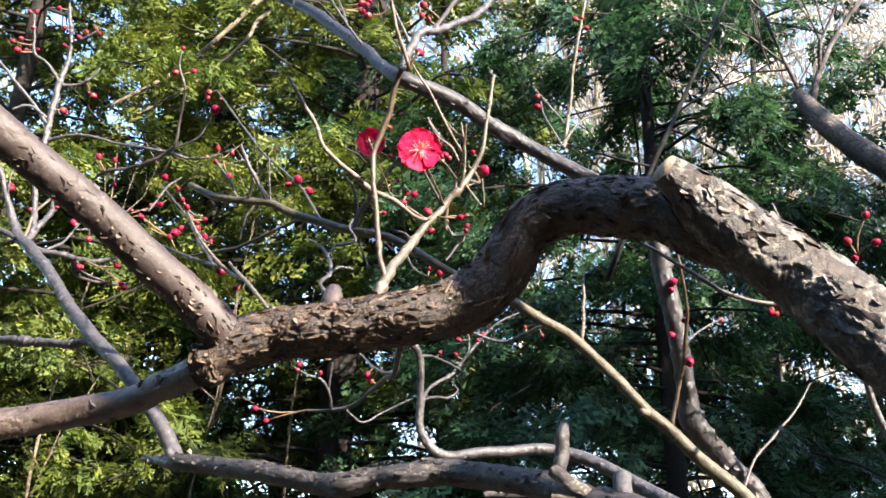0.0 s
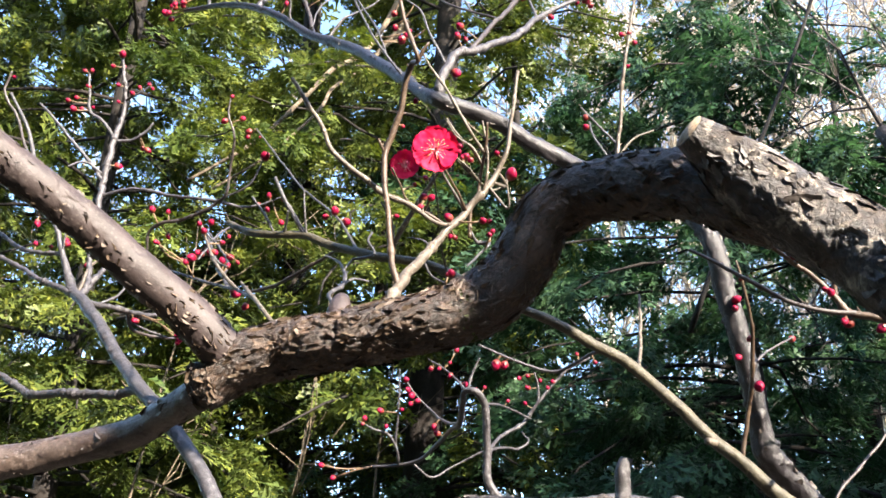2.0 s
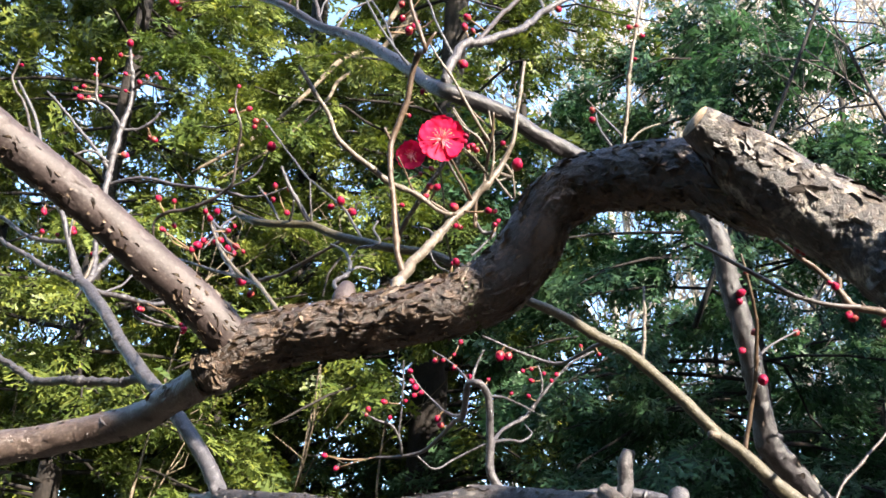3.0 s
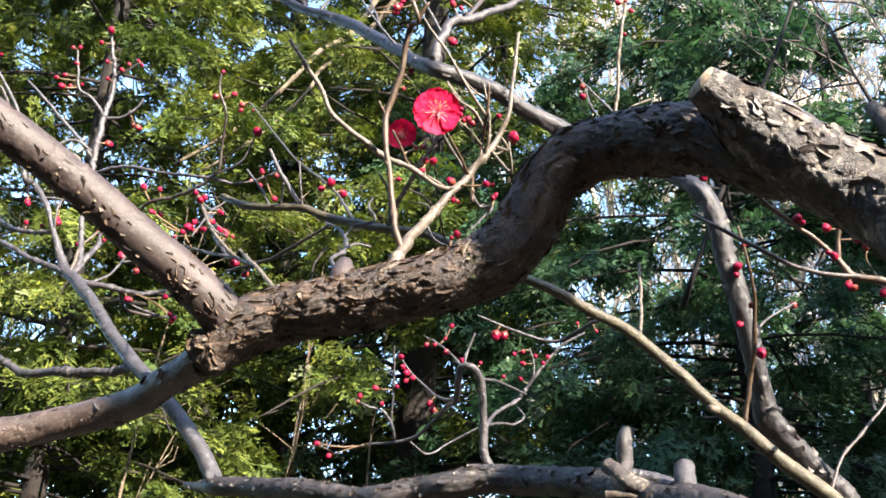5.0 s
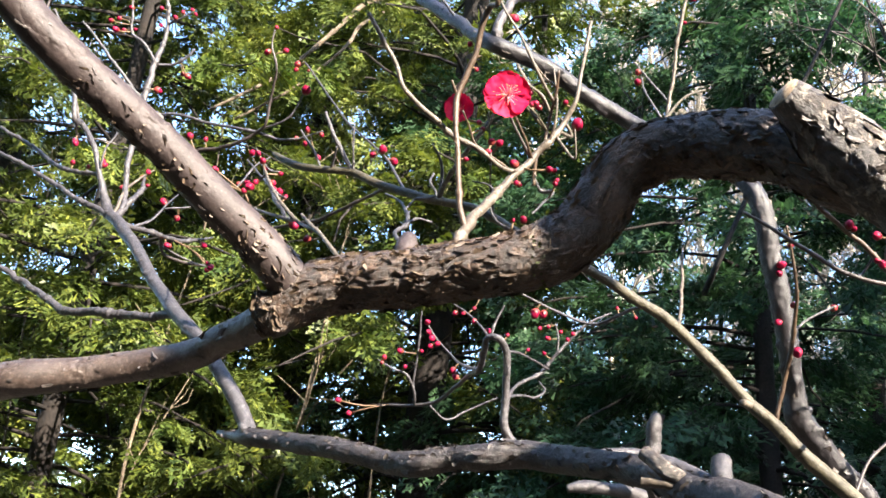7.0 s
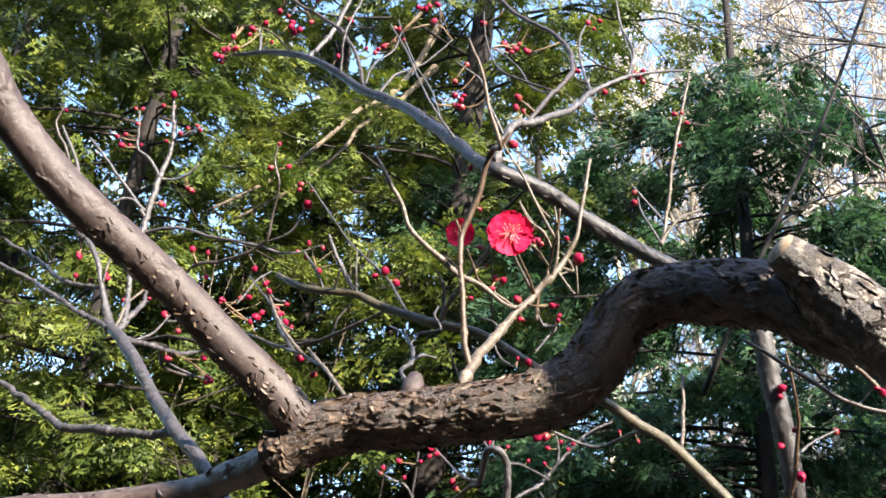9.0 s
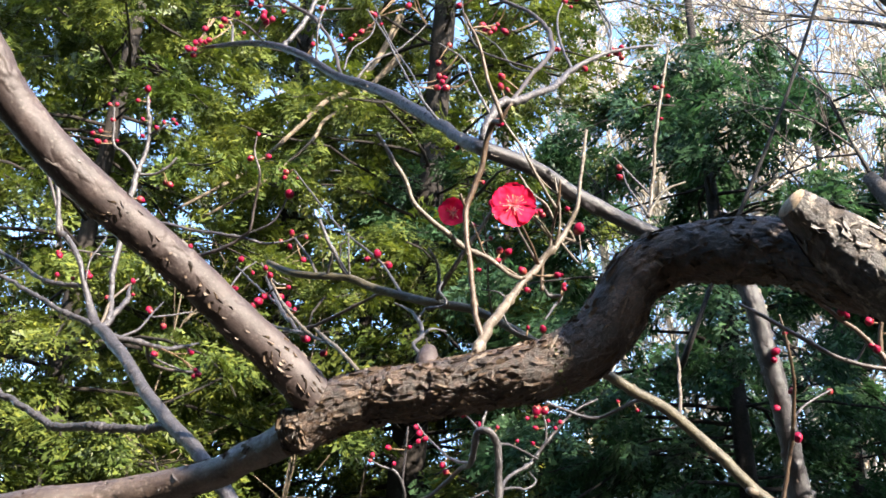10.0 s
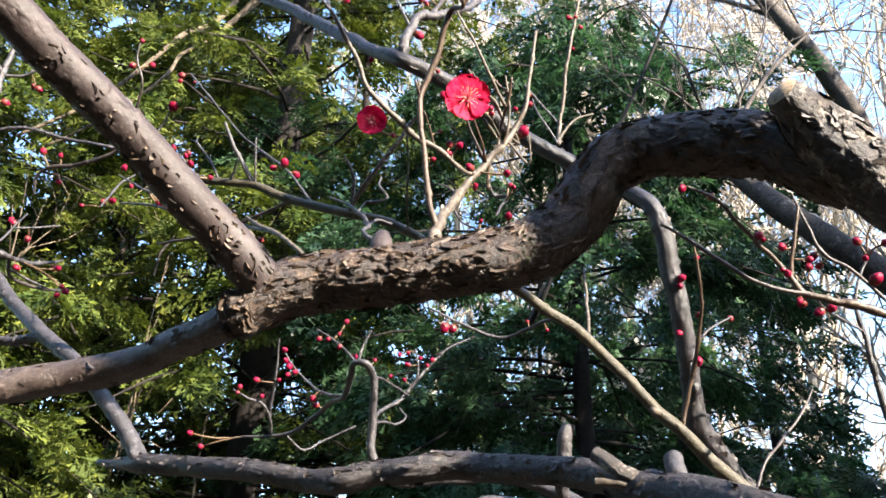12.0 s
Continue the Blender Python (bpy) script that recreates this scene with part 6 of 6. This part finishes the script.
# unseen conifers added behind the camera to block sky light, low towards the sun
EDGE = "unseen conifer added to block sky and sun"
# the tall ones on the right put the lower background in shade
for k, (x, y, h) in enumerate([(9.2, 6.2, 12), (0.8, -7.0, 8.5), (-3.5, -6.5, 8), (-6.5, -3.5, 8.5), (-7.0, 0.8, 12), (-7.2, 4.8, 13), (3.2, -8.2, 4.5), (6.8, -0.2, 10), (-1.4, -8.2, 9),
    (-5.6, -6.0, 9), (-8.2, -1.5, 9), (8.1, 0.4, 8.8), (8.6, 1.9, 9.0), (9.6, 3.6, 9.0), (10.6, 5.2, 9.0), (5.4, -8.6, 4.6), (6.7, -7.4, 4.5), (7.9, -6.2, 4.5),
    (9.0, -4.9, 4.5), (10.0, -3.4, 4.5)]):
    conifer(x, y, h, 0.2, 3.2 if h > 7.9 else 1.8, 0.8, h * 0.9, 24, 4, 1.25, NEEDLE_DEEP, 120 + k, EDGE, (), None, 2)


# ---- bare trees ----
def shoots(w, rng, depth, length, out, n=4, thick=0.0015, first=0):
    """Forking bare branches off a limb."""
    w = np.asarray(w)
    for _ in range(first or n):
        k = rng.uniform(0.15, 1.0) * (len(w) - 1)
        i = min(int(k), len(w) - 2)
        p = w[i, :3] + (k - i) * (w[i + 1, :3] - w[i, :3])
        d = w[i + 1, :3] - w[i, :3]
        d = d / np.linalg.norm(d) + rng.normal(0, 0.55, 3) + (0, 0, 0.25)
        d /= np.linalg.norm(d)
        bend = rng.normal(0, 0.16, 3)
        s = np.linspace(0, 1, 5)
        ln = length * rng.uniform(0.6, 1.25)
        r = min(0.45 * w[i, 3], 0.012 * ln + 0.002)
        line = p + d * (ln * s)[:, None] + bend * (ln * s**2)[:, None]
        line[1:] += rng.normal(0, 0.025 * ln, (4, 3))
        row = np.c_[line, r * (1 - 0.8 * s) + thick]
        out.append(row)
        if depth > 0:
            shoots(row, rng, depth - 1, length * 0.58, out, n, thick)


def bare_tree(limbs, seed, label, mat, twig_mat, depth=2, length=1.6, base=None, n=4, thick=0.0015, sides=5, step=0.22, first=0):
    rng = np.random.RandomState(seed)
    tree = tagged(new("bare_tree"), label, "tree", "leafless trees behind the conifers")
    tree.location = base
    fine = []
    for w in limbs:
        v, q, t = tube(w, 0.06, 18, lambda p, r, s: (layered(p / 0.12, 3, s) - 0.5) * 0.35 * r, seed)
        piece("limb", mesh_from("limb", v, q, t), mat, tree)
        shoots(np.array(w), rng, depth, length, fine, n, thick, first)
    vs, qs, ts, k = [], [], [], 0
    for row in fine:
        v, q, t = tube(row, step, sides)
        vs.append(v), qs.append(q + k), ts.append(t + k)
        k += len(v)
    tagged(piece("brushwood", mesh_from("brushwood", np.concatenate(vs), np.concatenate(qs), np.concatenate(ts)), twig_mat, tree), kind="stuff")
    return tree


LEAN = [(3.646, 4.726, 3.312, 0.0886), (3.303, 4.681, 3.529, 0.0829), (2.893, 4.634, 3.745, 0.0738), (2.643, 4.689, 3.972, 0.0672), (2.522, 4.752, 4.157, 0.0578),
    (2.467, 4.817, 4.329, 0.0415)]
UPPER = [(4.144, 5.510, 4.434, 0.0765), (3.747, 5.356, 5.160, 0.0680), (3.459, 5.280, 5.519, 0.0594), (3.167, 5.221, 5.796, 0.0508), (2.875, 5.157, 6.095, 0.0424)]
bare_tree([[(4.6, 4.6, -0.3, 0.16), (4.3, 4.7, 1.2, 0.13)] + LEAN, [(4.3, 4.75, 1.1, 0.1),
    (4.2, 5.2, 2.4, 0.1)] + UPPER], 7, "leafless tree with leaning grey limbs and fine twigs", BARK_BARE, BARK_BARE, 3, 1.5, (4.6, 4.6, -0.3))
for k, (x, y, h) in enumerate([(5.5, 13.5, 13), (7.5, 12.5, 12), (3.2, 15.5, 14), (9.0, 15.0, 14), (6.2, 17.0, 15), (1.2, 17, 13), (11, 17, 14), (-3.2, 15.5, 10),
    (-6.2, 16.5, 10.5),
                               (4.4, 14.2, 13), (6.8, 14.6, 14), (8.6, 17.5, 15), (2.3, 13.5, 12), (4.6, 17, 15), (8.2, 10.5, 11)]):
    g = ground_at(x, y)
    rng = np.random.RandomState(60 + k)
    axis = [(x + rng.normal(0, 0.1), y, g + f * h, 0.1 * (1 - 0.8 * f)) for f in np.linspace(0, 1, 7)]
    bare_tree([axis], 80 + k, "leafless tree on the slope, sun glare put into its pale bark", TWIG_BARE, TWIG_BARE, 3, 3.0, (x, y, g), 4, 0.007, 3, 0.45, 16 if x > 3 else 8)
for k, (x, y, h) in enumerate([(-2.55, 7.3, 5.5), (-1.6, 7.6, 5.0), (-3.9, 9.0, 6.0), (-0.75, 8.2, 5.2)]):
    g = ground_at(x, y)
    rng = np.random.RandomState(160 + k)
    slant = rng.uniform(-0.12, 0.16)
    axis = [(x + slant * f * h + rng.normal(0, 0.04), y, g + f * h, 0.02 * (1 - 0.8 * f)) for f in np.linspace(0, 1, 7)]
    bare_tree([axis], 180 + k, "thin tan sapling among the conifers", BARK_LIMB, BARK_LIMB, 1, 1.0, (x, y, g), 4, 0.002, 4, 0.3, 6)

# slender dark tree
SLIM = [(x, y, z, 0.55 * r) for x, y, z, r in [(1.379, 4.813, 3.385, 0.0258), (1.548, 4.726, 3.797, 0.0233), (1.657, 4.676, 4.033, 0.0221),
    (1.791, 4.614, 4.324, 0.0194), (1.937, 4.543, 4.657, 0.0183), (2.131, 4.433, 5.175, 0.0174), (2.273, 4.349, 5.570, 0.0144)]]
slim = tagged(new("slender_tree"), "thin dark leaning tree among the conifers", "tree")
slim.location = (2.35, 8.4, -0.3)
v, q, t = tube([(2.35, 8.4, -0.3, 0.026), (2.35, 8.35, 3.2, 0.022), (2.3, 8.1, 4.5, 0.018),
    (1.95, 6.8, 4.15, 0.016)] + SLIM, 0.05, 14, lambda p, r, s: (layered(p / 0.08, 3, s) - 0.5) * 0.3 * r, 5)
piece("trunk", mesh_from("trunk", v, q, t), BARK_BLACK, slim)
fine = []
shoots(np.array(SLIM), np.random.RandomState(9), 2, 0.7, fine)
for row in fine:
    v, q, t = tube(row, 0.1, 6)
    piece("limb", mesh_from("limb", v, q, t), BARK_BLACK, slim)
